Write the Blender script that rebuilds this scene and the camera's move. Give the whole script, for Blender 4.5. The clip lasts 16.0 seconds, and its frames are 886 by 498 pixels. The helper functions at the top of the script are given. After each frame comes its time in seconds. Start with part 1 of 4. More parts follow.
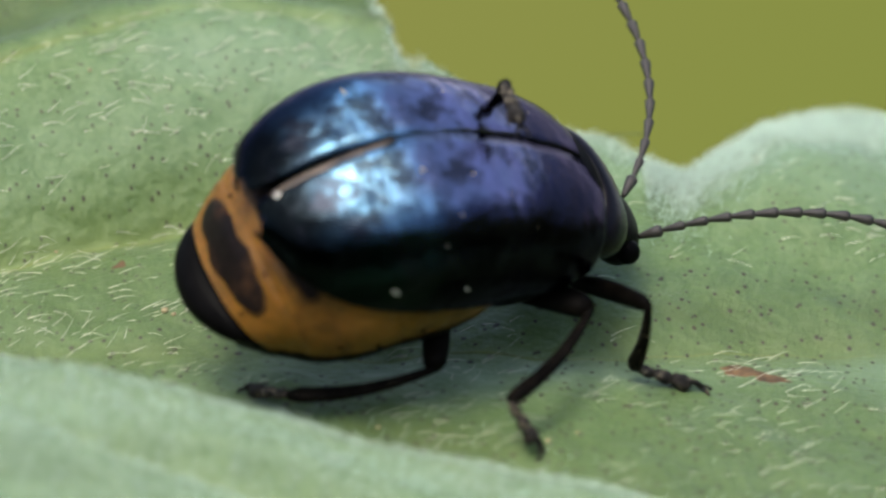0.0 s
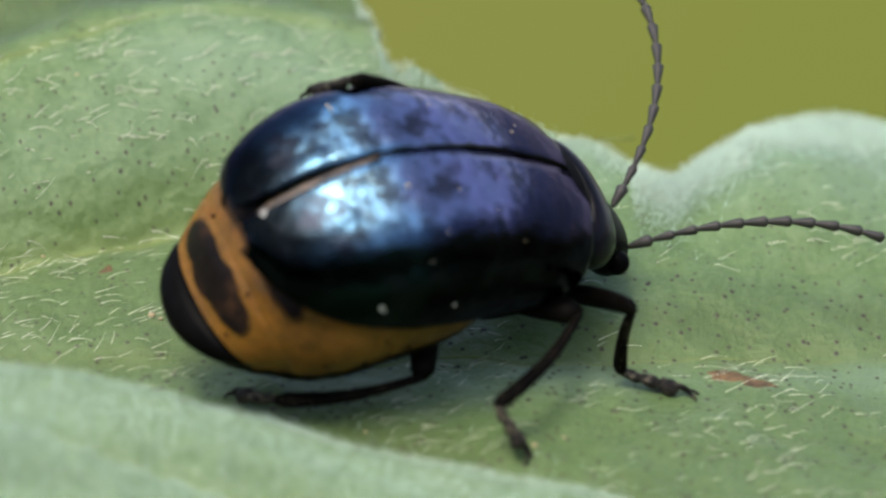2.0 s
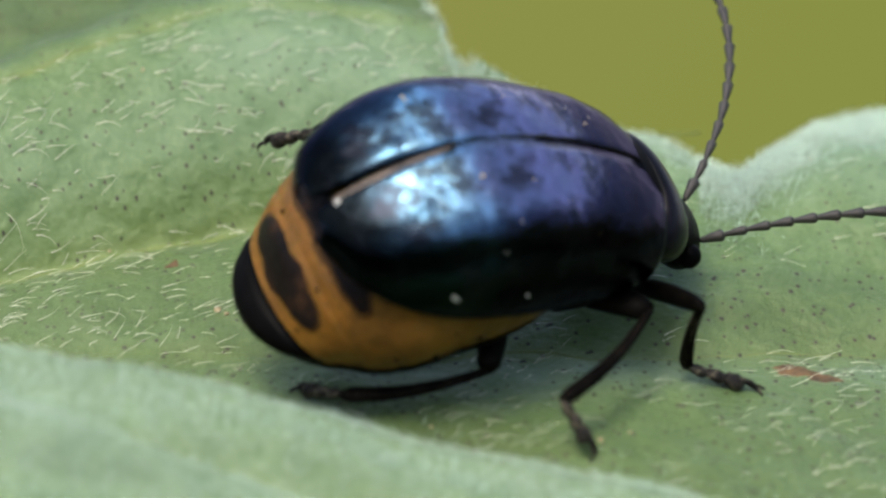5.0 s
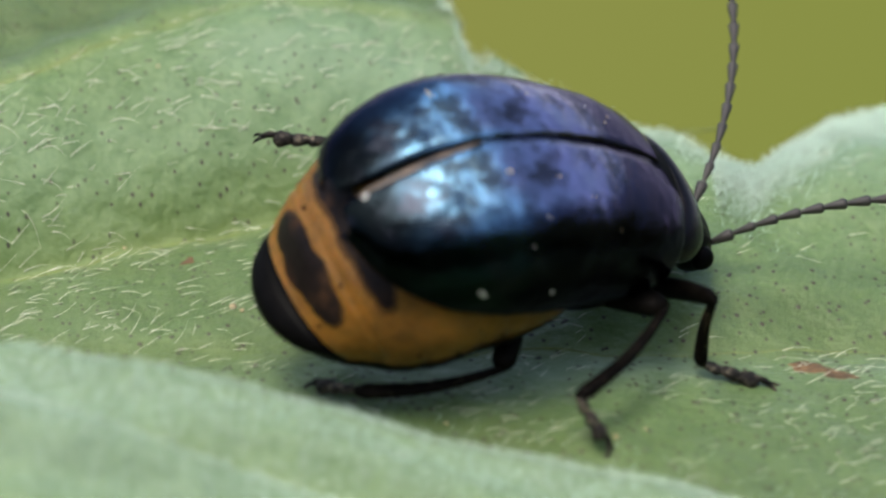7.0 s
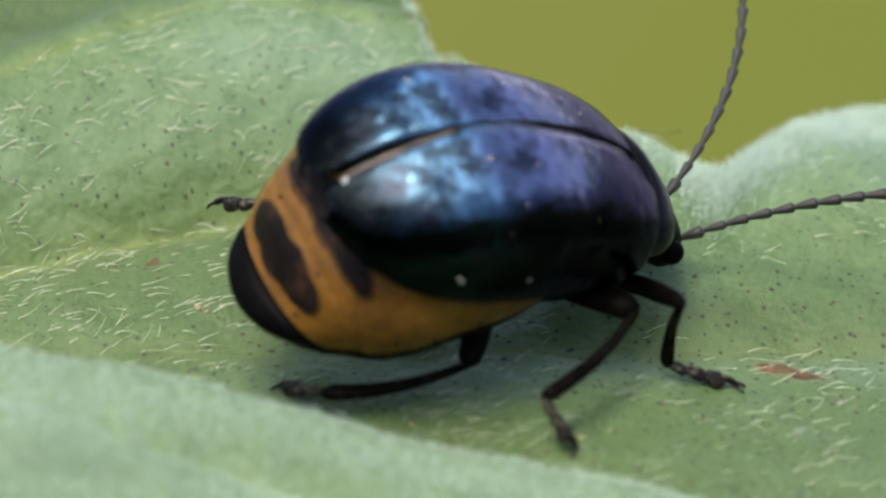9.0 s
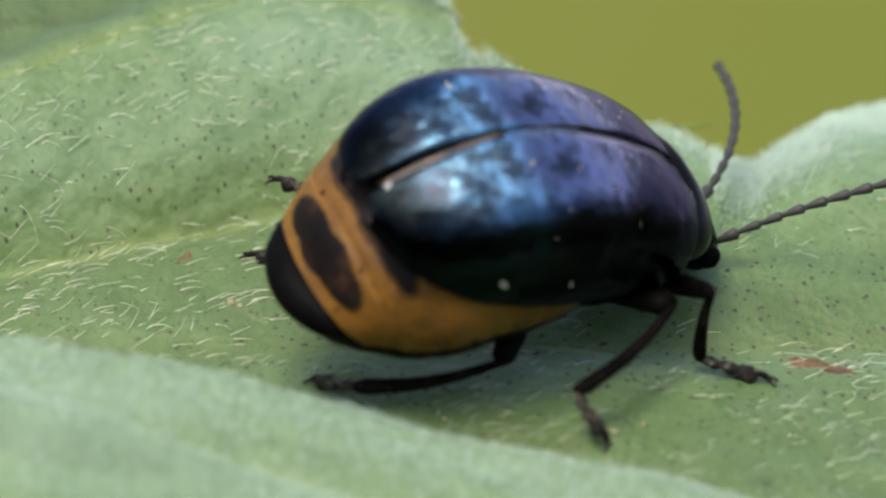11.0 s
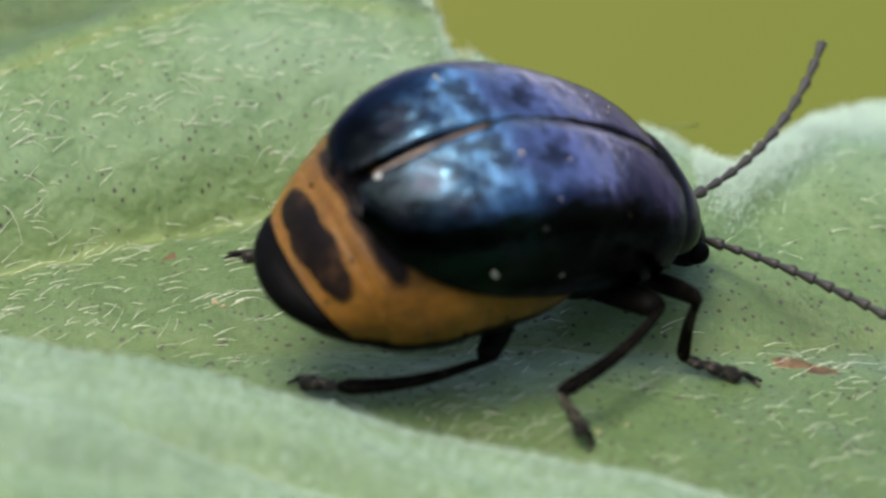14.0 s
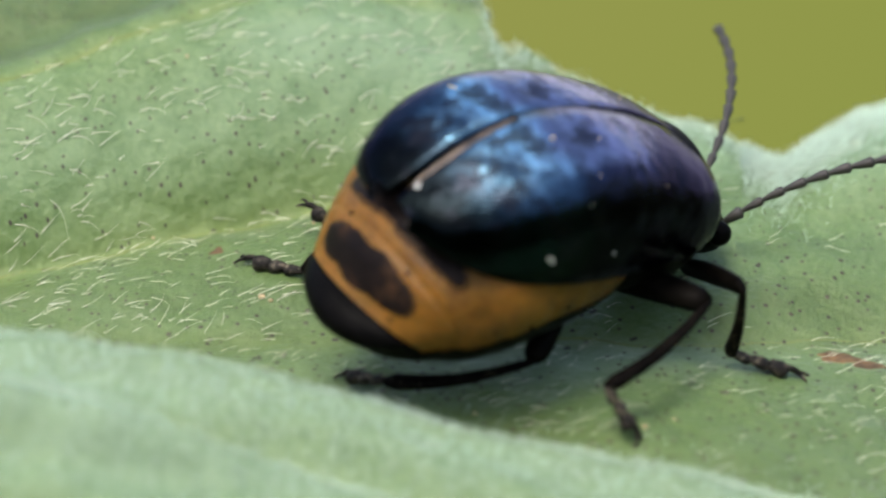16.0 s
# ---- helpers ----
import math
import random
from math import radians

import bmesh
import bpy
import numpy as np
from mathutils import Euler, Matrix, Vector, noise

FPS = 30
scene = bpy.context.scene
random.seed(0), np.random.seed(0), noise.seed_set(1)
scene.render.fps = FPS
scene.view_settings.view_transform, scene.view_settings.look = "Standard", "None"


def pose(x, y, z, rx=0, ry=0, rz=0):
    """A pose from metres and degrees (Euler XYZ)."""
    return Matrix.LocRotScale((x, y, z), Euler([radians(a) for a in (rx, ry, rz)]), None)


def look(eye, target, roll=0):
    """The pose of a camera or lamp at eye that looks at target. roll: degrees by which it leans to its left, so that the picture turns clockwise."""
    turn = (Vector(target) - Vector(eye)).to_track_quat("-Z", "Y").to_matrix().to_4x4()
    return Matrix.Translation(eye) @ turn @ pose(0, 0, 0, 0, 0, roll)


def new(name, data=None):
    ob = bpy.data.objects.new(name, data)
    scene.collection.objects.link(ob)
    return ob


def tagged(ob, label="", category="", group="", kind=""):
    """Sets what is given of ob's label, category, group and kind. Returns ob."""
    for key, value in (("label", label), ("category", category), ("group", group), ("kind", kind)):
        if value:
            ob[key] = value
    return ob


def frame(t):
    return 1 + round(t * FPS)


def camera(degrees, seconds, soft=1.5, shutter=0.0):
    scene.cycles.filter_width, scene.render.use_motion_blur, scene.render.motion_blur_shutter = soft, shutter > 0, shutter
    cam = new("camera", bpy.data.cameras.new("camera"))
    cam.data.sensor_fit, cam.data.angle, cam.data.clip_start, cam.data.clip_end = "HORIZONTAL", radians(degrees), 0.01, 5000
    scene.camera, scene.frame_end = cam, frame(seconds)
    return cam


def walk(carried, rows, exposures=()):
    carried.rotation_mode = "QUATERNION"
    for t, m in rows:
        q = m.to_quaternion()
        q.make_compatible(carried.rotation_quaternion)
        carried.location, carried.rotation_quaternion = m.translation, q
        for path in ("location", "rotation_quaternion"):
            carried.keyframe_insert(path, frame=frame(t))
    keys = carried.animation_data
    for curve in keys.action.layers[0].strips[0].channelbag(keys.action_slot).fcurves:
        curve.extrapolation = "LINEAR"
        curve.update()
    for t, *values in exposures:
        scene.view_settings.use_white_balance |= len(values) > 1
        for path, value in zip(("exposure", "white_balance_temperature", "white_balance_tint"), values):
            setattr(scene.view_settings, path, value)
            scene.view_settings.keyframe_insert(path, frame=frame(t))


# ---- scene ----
# Lengths below are in millimetres; MM turns them into metres.
MM = 0.001
ELEV = 30.0
FAR = 100.0
FOV = 7.7
LENS = 784.0 / math.tan(radians(FOV / 2))

cam = camera(FOV, 16.0, soft=2.5)
BASE = look((0, -FAR * MM * math.cos(radians(ELEV)), FAR * MM * math.sin(radians(ELEV))), (0, 0, 0))
# seconds, turn to the left and upward, both in units of 1/LENS radian
PAN = [
    (0.0, -30.6, -3.8), (0.5, -45.9, 3.9), (0.7, -111.8, 47.5), (1.0, 4.6, 12.3), (1.1, 49.0, -6.0),
    (1.5, -10.7, -1.5), (2.0, -53.6, 4.6), (2.5, 0.0, 0.0), (3.0, 23.0, -7.7), (3.5, -41.3, 16.9),
    (4.0, 18.4, 15.3), (4.5, 85.7, -6.1), (5.0, 62.8, -4.6), (5.2, 96.0, -9.2), (6.2, 92.0, -10.0),
    (7.3, 87.3, -10.7), (7.5, 62.8, -9.2), (8.0, 62.8, -4.6), (8.2, 39.8, -9.2), (9.2, 28.0, -8.0),
    (10.3, 22.2, -6.1), (10.5, 43.6, -13.0), (11.0, 86.5, -19.1), (11.5, 53.6, -13.0), (12.0, 47.5, -9.9),
    (12.5, 50.6, -16.1), (13.0, 65.8, -12.2), (13.5, 37.5, -13.0), (14.0, 58.2, -18.3), (14.5, 60.5, -17.6),
    (15.0, 67.4, -22.2), (15.5, 96.5, -31.4), (16.0, 140.8, -28.2)]


def aim(t):
    """The camera's pose at t seconds."""
    a = np.array(PAN)
    dx, dy = np.interp(t, a[:, 0], a[:, 1]), np.interp(t, a[:, 0], a[:, 2])
    return BASE @ pose(0, 0, 0, 0, math.degrees(dx / LENS), 0) @ pose(0, 0, 0, math.degrees(dy / LENS), 0, 0)


cam.data.dof.use_dof = True
cam.data.dof.focus_distance = 0.1028
cam.data.dof.aperture_fstop = 90
walk(cam, [(r[0], aim(r[0])) for r in PAN], exposures=[(0.0, 0.93), (10.5, 0.96), (13.0, 0.98), (15.0, 1.02), (16.0, 1.1)])

# ---- light ----
SUN_AZ, SUN_EL = -135.0, 74.0
world = bpy.data.worlds.new("overcast_day")
scene.world = world
world.use_nodes = True
sky = world.node_tree.nodes.new("ShaderNodeTexSky")
sky.sky_type, sky.sun_disc = "NISHITA", False
sky.sun_elevation, sky.sun_rotation = radians(SUN_EL), radians(SUN_AZ)
sky.air_density, sky.dust_density = 1.0, 4.0
back = world.node_tree.nodes["Background"]
world.node_tree.links.new(sky.outputs[0], back.inputs[0])
back.inputs[1].default_value = 0.15
sun = new("sun", bpy.data.lights.new("sun", "SUN"))
sun.data.energy, sun.data.angle, sun.data.color = 1.3, radians(25), (1.0, 0.95, 0.88)
az, el = radians(SUN_AZ), radians(SUN_EL)
sun.matrix_world = look((0.5 * math.sin(az) * math.cos(el), 0.5 * math.cos(az) * math.cos(el), 0.5 * math.sin(el)), (0, 0, 0))


# ---- materials ----
def material(name, color, rough=0.5, metal=0.0):
    m = bpy.data.materials.new(name)
    m.use_nodes = True
    b = m.node_tree.nodes["Principled BSDF"]
    b.inputs["Base Color"].default_value = (*color, 1)
    b.inputs["Roughness"].default_value = rough
    b.inputs["Metallic"].default_value = metal
    return m, m.node_tree.nodes, m.node_tree.links, b


def noise_tex(nodes, links, scale, detail=4, rough=0.6, stretch=(1, 1, 1)):
    """Noise in the thing's own space; scale counts features per millimetre."""
    tc, mp, n = nodes.new("ShaderNodeTexCoord"), nodes.new("ShaderNodeMapping"), nodes.new("ShaderNodeTexNoise")
    mp.inputs["Scale"].default_value = [1000 * s for s in stretch]
    links.new(tc.outputs["Object"], mp.inputs[0])
    links.new(mp.outputs[0], n.inputs["Vector"])
    n.inputs["Scale"].default_value, n.inputs["Detail"].default_value, n.inputs["Roughness"].default_value = scale, detail, rough
    return n


def ramp(nodes, links, source, stops):
    r = nodes.new("ShaderNodeValToRGB")
    while len(r.color_ramp.elements) < len(stops):
        r.color_ramp.elements.new(0.5)
    for e, (p, c) in zip(r.color_ramp.elements, stops):
        e.position, e.color = p, (*c, 1)
    links.new(source, r.inputs[0])
    return r


def mix(nodes, links, fac, a, b, blend="MIX"):
    m = nodes.new("ShaderNodeMix")
    m.data_type, m.blend_type = "RGBA", blend
    for k, v in ((0, fac), (6, a), (7, b)):
        if isinstance(v, (int, float)):
            m.inputs[k].default_value = v
        elif isinstance(v, tuple):
            m.inputs[k].default_value = (*v, 1)
        else:
            links.new(v, m.inputs[k])
    return m.outputs[2]


def bump(nodes, links, bsdf, source, strength, depth):
    b = nodes.new("ShaderNodeBump")
    b.inputs["Strength"].default_value, b.inputs["Distance"].default_value = strength, depth * MM
    links.new(source, b.inputs["Height"])
    before = bsdf.inputs["Normal"].links
    if before:
        links.new(before[0].from_socket, b.inputs["Normal"])
    links.new(b.outputs[0], bsdf.inputs["Normal"])


def elytron_material():
    """Metallic blue cuticle, violet in front, dull blotches, a coat; dark flanks, bright teal rear and pale crest paint
    in reflections.
    """
    m, n, l, b = material("metallic_blue_cuticle", (0.03, 0.05, 0.2), 0.3, 1.0)
    tc, sep = n.new("ShaderNodeTexCoord"), n.new("ShaderNodeSeparateXYZ")
    l.new(tc.outputs["Object"], sep.inputs[0])
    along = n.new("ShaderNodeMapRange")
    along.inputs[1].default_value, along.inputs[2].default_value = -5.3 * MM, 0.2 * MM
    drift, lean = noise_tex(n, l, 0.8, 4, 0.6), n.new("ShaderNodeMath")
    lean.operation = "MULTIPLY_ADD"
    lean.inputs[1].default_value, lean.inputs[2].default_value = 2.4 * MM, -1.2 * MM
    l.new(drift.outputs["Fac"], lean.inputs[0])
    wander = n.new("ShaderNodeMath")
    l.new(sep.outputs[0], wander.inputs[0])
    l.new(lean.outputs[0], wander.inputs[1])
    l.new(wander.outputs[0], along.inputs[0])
    # teal to violet; the rear teal is brightened to paint in a highlight
    hue_and_sheen = ramp(n, l, along.outputs[0], [(0.0, (0.014, 0.036, 0.05)), (0.1, (0.06, 0.145, 0.205)), (0.22, (0.07, 0.16, 0.23)), (0.38, (0.028, 0.043, 0.085)), (0.62, (0.042, 0.036, 0.084)), (0.85, (0.05, 0.04, 0.075)), (1.0, (0.06, 0.05, 0.08))])
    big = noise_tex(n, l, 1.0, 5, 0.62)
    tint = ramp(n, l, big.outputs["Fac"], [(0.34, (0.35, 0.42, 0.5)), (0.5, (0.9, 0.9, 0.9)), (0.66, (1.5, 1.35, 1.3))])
    c = mix(n, l, 1.0, hue_and_sheen.outputs[0], tint.outputs[0], "MULTIPLY")
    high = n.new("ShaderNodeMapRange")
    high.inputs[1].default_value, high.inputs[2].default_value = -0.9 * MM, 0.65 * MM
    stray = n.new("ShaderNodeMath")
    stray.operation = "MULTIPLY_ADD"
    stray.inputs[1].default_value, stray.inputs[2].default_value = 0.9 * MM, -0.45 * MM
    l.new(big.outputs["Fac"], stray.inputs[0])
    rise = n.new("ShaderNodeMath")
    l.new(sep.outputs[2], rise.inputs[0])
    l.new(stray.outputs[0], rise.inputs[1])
    # the back slopes down towards both ends, so the painted brightness is raised there
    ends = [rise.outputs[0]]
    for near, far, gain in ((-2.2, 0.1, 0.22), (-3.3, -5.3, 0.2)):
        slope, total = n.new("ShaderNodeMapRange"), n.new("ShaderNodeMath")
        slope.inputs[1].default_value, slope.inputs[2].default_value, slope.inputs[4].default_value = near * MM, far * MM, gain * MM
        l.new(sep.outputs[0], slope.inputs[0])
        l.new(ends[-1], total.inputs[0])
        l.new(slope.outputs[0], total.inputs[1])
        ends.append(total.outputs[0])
    # steep flanks are painted darker and greener, as if mirroring dark surroundings
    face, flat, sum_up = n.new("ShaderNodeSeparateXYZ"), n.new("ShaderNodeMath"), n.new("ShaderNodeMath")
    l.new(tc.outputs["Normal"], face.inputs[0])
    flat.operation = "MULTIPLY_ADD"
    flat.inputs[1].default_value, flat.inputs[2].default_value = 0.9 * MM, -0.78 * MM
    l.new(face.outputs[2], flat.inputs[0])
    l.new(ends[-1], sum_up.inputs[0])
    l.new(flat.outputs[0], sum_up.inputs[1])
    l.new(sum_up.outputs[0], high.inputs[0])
    # colour dims the flanks and brightens the crest, imitating mirrored sky
    shade_to_sheen = ramp(n, l, high.outputs[0], [(0.0, (0.05, 0.07, 0.045)), (0.5, (0.09, 0.095, 0.1)), (0.75, (0.26, 0.26, 0.3)), (0.92, (0.9, 0.87, 0.9)), (1.0, (3.8, 3.6, 3.2))])
    c = mix(n, l, 1.0, c, shade_to_sheen.outputs[0], "MULTIPLY")
    dirt = noise_tex(n, l, 1.9, 7, 0.68)
    dark = ramp(n, l, dirt.outputs["Fac"], [(0.49, (0, 0, 0)), (0.61, (0.88, 0.88, 0.88))])
    c = mix(n, l, dark.outputs[0], c, (0.012, 0.014, 0.02))
    l.new(c, b.inputs["Base Color"])
    r = ramp(n, l, dirt.outputs["Fac"], [(0.35, (0.09, 0.09, 0.09)), (0.65, (0.25, 0.25, 0.25))])
    l.new(r.outputs[0], b.inputs["Roughness"])
    worn = ramp(n, l, dirt.outputs["Fac"], [(0.48, (1, 1, 1)), (0.64, (0.3, 0.3, 0.3))])
    # coat strengthened towards the crest to imitate a silvery sky sheen
    crest_gloss = ramp(n, l, high.outputs[0], [(0.5, (0.03, 0.03, 0.03)), (0.9, (0.12, 0.12, 0.12)), (1.0, (0.8, 0.8, 0.8))])
    l.new(mix(n, l, 1.0, worn.outputs[0], crest_gloss.outputs[0], "MULTIPLY"), b.inputs["Coat Weight"])
    b.inputs["Specular Tint"].default_value = (0.6, 0.58, 0.7, 1)
    l.new(r.outputs[0], b.inputs["Coat Roughness"])
    b.inputs["Coat IOR"].default_value, b.inputs["Coat Tint"].default_value = 1.8, (0.95, 0.95, 1.0, 1)
    pores = n.new("ShaderNodeTexVoronoi")
    spread = n.new("ShaderNodeMapping")
    spread.inputs["Scale"].default_value = (1000, 1000, 1000)
    l.new(tc.outputs["Object"], spread.inputs[0])
    l.new(spread.outputs[0], pores.inputs["Vector"])
    pores.inputs["Scale"].default_value = 9.0
    pit = ramp(n, l, pores.outputs["Distance"], [(0.0, (0, 0, 0)), (0.3, (1, 1, 1))])
    bump(n, l, b, pit.outputs[0], 0.25, 0.012)
    fine = noise_tex(n, l, 13, 3, 0.6)
    bump(n, l, b, fine.outputs["Fac"], 0.3, 0.015)
    mid = noise_tex(n, l, 4.5, 4, 0.65)
    bump(n, l, b, mid.outputs["Fac"], 0.35, 0.045)
    dent = noise_tex(n, l, 1.1, 2, 0.5)
    bump(n, l, b, dent.outputs["Fac"], 0.35, 0.22)
    l.new(b.inputs["Normal"].links[0].from_socket, b.inputs["Coat Normal"])
    return m


def cuticle_material(name, color, rough=0.35, vary=0.5, spec=0.5):
    m, n, l, b = material(name, color, rough)
    a = noise_tex(n, l, 3, 5, 0.6)
    dark = tuple(v * (1 - vary) for v in color)
    lite = tuple(min(1, v * (1 + vary)) for v in color)
    c = ramp(n, l, a.outputs["Fac"], [(0.3, dark), (0.7, lite)])
    l.new(c.outputs[0], b.inputs["Base Color"])
    b.inputs["Specular IOR Level"].default_value = spec
    f = noise_tex(n, l, 16, 3, 0.6)
    bump(n, l, b, f.outputs["Fac"], 0.3, 0.02)
    return m


def amber_material():
    m, n, l, b = material("amber_cuticle", (0.3, 0.13, 0.024), 0.4)
    big = noise_tex(n, l, 0.8, 4, 0.6)
    c = ramp(n, l, big.outputs["Fac"], [(0.35, (0.0889, 0.0433, 0.00715)), (0.5, (0.144, 0.0673, 0.00895)), (0.68, (0.199, 0.0871, 0.00895))]).outputs[0]
    fine = noise_tex(n, l, 6, 5, 0.65, (0.5, 1, 1))
    c = mix(n, l, 0.3, c, ramp(n, l, fine.outputs["Fac"], [(0.4, (0.0824, 0.0361, 0.00597)), (0.6, (0.248, 0.108, 0.0149))]).outputs[0])
    l.new(c, b.inputs["Base Color"])
    b.inputs["Specular IOR Level"].default_value = 0.2
    b.inputs["Subsurface Weight"].default_value, b.inputs["Subsurface Scale"].default_value = 0.4, 0.8 * MM
    b.inputs["Subsurface Radius"].default_value = (1.0, 0.4, 0.1)
    bump(n, l, b, fine.outputs["Fac"], 0.35, 0.03)
    fold = noise_tex(n, l, 2.0, 3, 0.6, (2.0, 0.5, 0.5))
    bump(n, l, b, fold.outputs["Fac"], 0.35, 0.1)
    return m


def plate_material():
    m, n, l, b = material("dark_brown_plate", (0.02, 0.013, 0.011), 0.36)
    a = noise_tex(n, l, 2.6, 6, 0.65)
    c = ramp(n, l, a.outputs["Fac"], [(0.35, (0.005, 0.0035, 0.0032)), (0.55, (0.01, 0.0065, 0.0055)), (0.72, (0.04, 0.02, 0.01))])
    l.new(c.outputs[0], b.inputs["Base Color"])
    r = ramp(n, l, a.outputs["Fac"], [(0.35, (0.3, 0.3, 0.3)), (0.7, (0.55, 0.55, 0.55))])
    l.new(r.outputs[0], b.inputs["Roughness"])
    w = noise_tex(n, l, 5, 4, 0.6, (0.4, 1, 1))
    b.inputs["Specular IOR Level"].default_value = 0.07
    bump(n, l, b, w.outputs["Fac"], 0.35, 0.04)
    return m


def foot_material():
    """Dark foot with patches of tan hair."""
    m, n, l, b = material("hairy_foot", (0.03, 0.025, 0.02), 0.65)
    a = noise_tex(n, l, 7, 4, 0.65)
    c = ramp(n, l, a.outputs["Fac"], [(0.42, (0.006, 0.005, 0.004)), (0.55, (0.03, 0.026, 0.02)), (0.68, (0.15, 0.125, 0.085))])
    l.new(c.outputs[0], b.inputs["Base Color"])
    b.inputs["Specular IOR Level"].default_value = 0.15
    f = noise_tex(n, l, 22, 3, 0.6)
    bump(n, l, b, f.outputs["Fac"], 0.5, 0.02)
    return m


def leaf_material():
    """Grey-green downy leaf, yellow-green along the veins, with light and shade painted on cushions and hollows."""
    m, n, l, b = material("downy_leaf", (0.17, 0.3, 0.12), 0.5)
    big = noise_tex(n, l, 0.4, 4, 0.55)
    c = ramp(n, l, big.outputs["Fac"], [(0.3, (0.064, 0.122, 0.025)), (0.5, (0.088, 0.16, 0.048)), (0.7, (0.117, 0.2, 0.066))]).outputs[0]
    mid = noise_tex(n, l, 1.1, 6, 0.62)
    c = mix(n, l, 0.6, c, ramp(n, l, mid.outputs["Fac"], [(0.38, (0.06, 0.118, 0.012)), (0.5, (0.09, 0.158, 0.038)), (0.62, (0.145, 0.222, 0.084))]).outputs[0])
    fine = noise_tex(n, l, 7, 6, 0.7)
    c = mix(n, l, 0.48, c, ramp(n, l, fine.outputs["Fac"], [(0.36, (0.05, 0.11, 0.0205)), (0.64, (0.158, 0.225, 0.086))]).outputs[0])
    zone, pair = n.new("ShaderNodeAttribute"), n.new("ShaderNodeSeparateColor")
    zone.attribute_name = "tint_and_light"
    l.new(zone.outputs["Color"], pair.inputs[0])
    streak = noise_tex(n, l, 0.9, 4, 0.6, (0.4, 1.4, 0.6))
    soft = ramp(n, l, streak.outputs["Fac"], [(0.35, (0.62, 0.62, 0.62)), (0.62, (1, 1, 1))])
    # vein colour, then painted light, then painted shade over the leaf's own green
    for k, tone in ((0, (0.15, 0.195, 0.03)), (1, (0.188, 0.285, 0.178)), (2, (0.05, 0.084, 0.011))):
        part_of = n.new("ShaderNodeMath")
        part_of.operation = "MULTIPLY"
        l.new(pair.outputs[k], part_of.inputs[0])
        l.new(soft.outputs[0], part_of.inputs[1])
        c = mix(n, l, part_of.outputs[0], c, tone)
    l.new(c, b.inputs["Base Color"])
    b.inputs["Sheen Weight"].default_value, b.inputs["Sheen Roughness"].default_value = 0.22, 0.4
    b.inputs["Sheen Tint"].default_value = (0.88, 0.97, 0.92, 1)
    bump(n, l, b, fine.outputs["Fac"], 0.6, 0.06)
    cell = noise_tex(n, l, 2.2, 3, 0.5)
    bump(n, l, b, cell.outputs["Fac"], 0.55, 0.18)
    return m


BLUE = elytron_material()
BLACK = cuticle_material("black_cuticle", (0.0022, 0.0021, 0.002), 0.4, 0.6, 0.025)
SHIELD = cuticle_material("blue_black_cuticle", (0.004, 0.0035, 0.006), 0.28, 0.6, 0.12)
LEG = cuticle_material("brown_black_cuticle", (0.0038, 0.0032, 0.0025), 0.45, 0.7, 0.02)
FOOT = foot_material()
BRISTLE = cuticle_material("brown_bristle", (0.12, 0.09, 0.05), 0.5, 0.3)
ORANGE = amber_material()
PLATE = plate_material()
RIM = cuticle_material("brown_amber_cuticle", (0.055, 0.027, 0.007), 0.45, 0.6, 0.1)
WING = cuticle_material("folded_wing_membrane", (0.2, 0.13, 0.1), 0.4, 0.6)
RAW = cuticle_material("raw_tan_edge", (0.095, 0.068, 0.047), 0.5, 0.8)
HAIR = cuticle_material("pale_leaf_hair", (0.8, 0.8, 0.64), 0.4, 0.1)
DOWN = cuticle_material("whitish_green_down", (0.6, 0.75, 0.62), 0.5, 0.1)
DOT = cuticle_material("brown_leaf_gland", (0.03, 0.025, 0.01), 0.5, 0.5)
SCAR = cuticle_material("dry_brown_scar", (0.13, 0.075, 0.03), 0.8, 0.8)
FLAKE = cuticle_material("white_flake", (0.5, 0.49, 0.44), 0.5, 0.3)
CRUMB = cuticle_material("tan_crumb", (0.38, 0.3, 0.17), 0.6, 0.4)
VEIN = cuticle_material("yellow_green_vein", (0.13, 0.16, 0.035), 0.5, 0.3)
HORN = cuticle_material("dark_antenna", (0.027, 0.024, 0.02), 0.6, 0.4)
LEAF = leaf_material()


# ---- building helpers ----
def catmull(xs, ys, q):
    """A smooth curve through (xs, ys), at q."""
    xs, ys, q = np.array(xs, float), np.array(ys, float), np.clip(np.asarray(q, float), xs[0], xs[-1])
    d = np.gradient(ys, xs)
    i = np.clip(np.searchsorted(xs, q, side="right") - 1, 0, len(xs) - 2)
    h = xs[i + 1] - xs[i]
    s = (q - xs[i]) / h
    return ys[i] * (2 * s**3 - 3 * s**2 + 1) + d[i] * h * (s**3 - 2 * s**2 + s) + ys[i + 1] * (3 * s**2 - 2 * s**3) + d[i + 1] * h * (s**3 - s**2)


def part(name, bm, mat, parent=None, label="", smooth=True):
    me = bpy.data.meshes.new(name)
    bmesh.ops.recalc_face_normals(bm, faces=bm.faces)
    bm.to_mesh(me)
    bm.free()
    me.materials.append(mat)
    if smooth:
        me.polygons.foreach_set("use_smooth", [True] * len(me.polygons))
    ob = new(name, me)
    ob.parent = parent
    return tagged(ob, label)


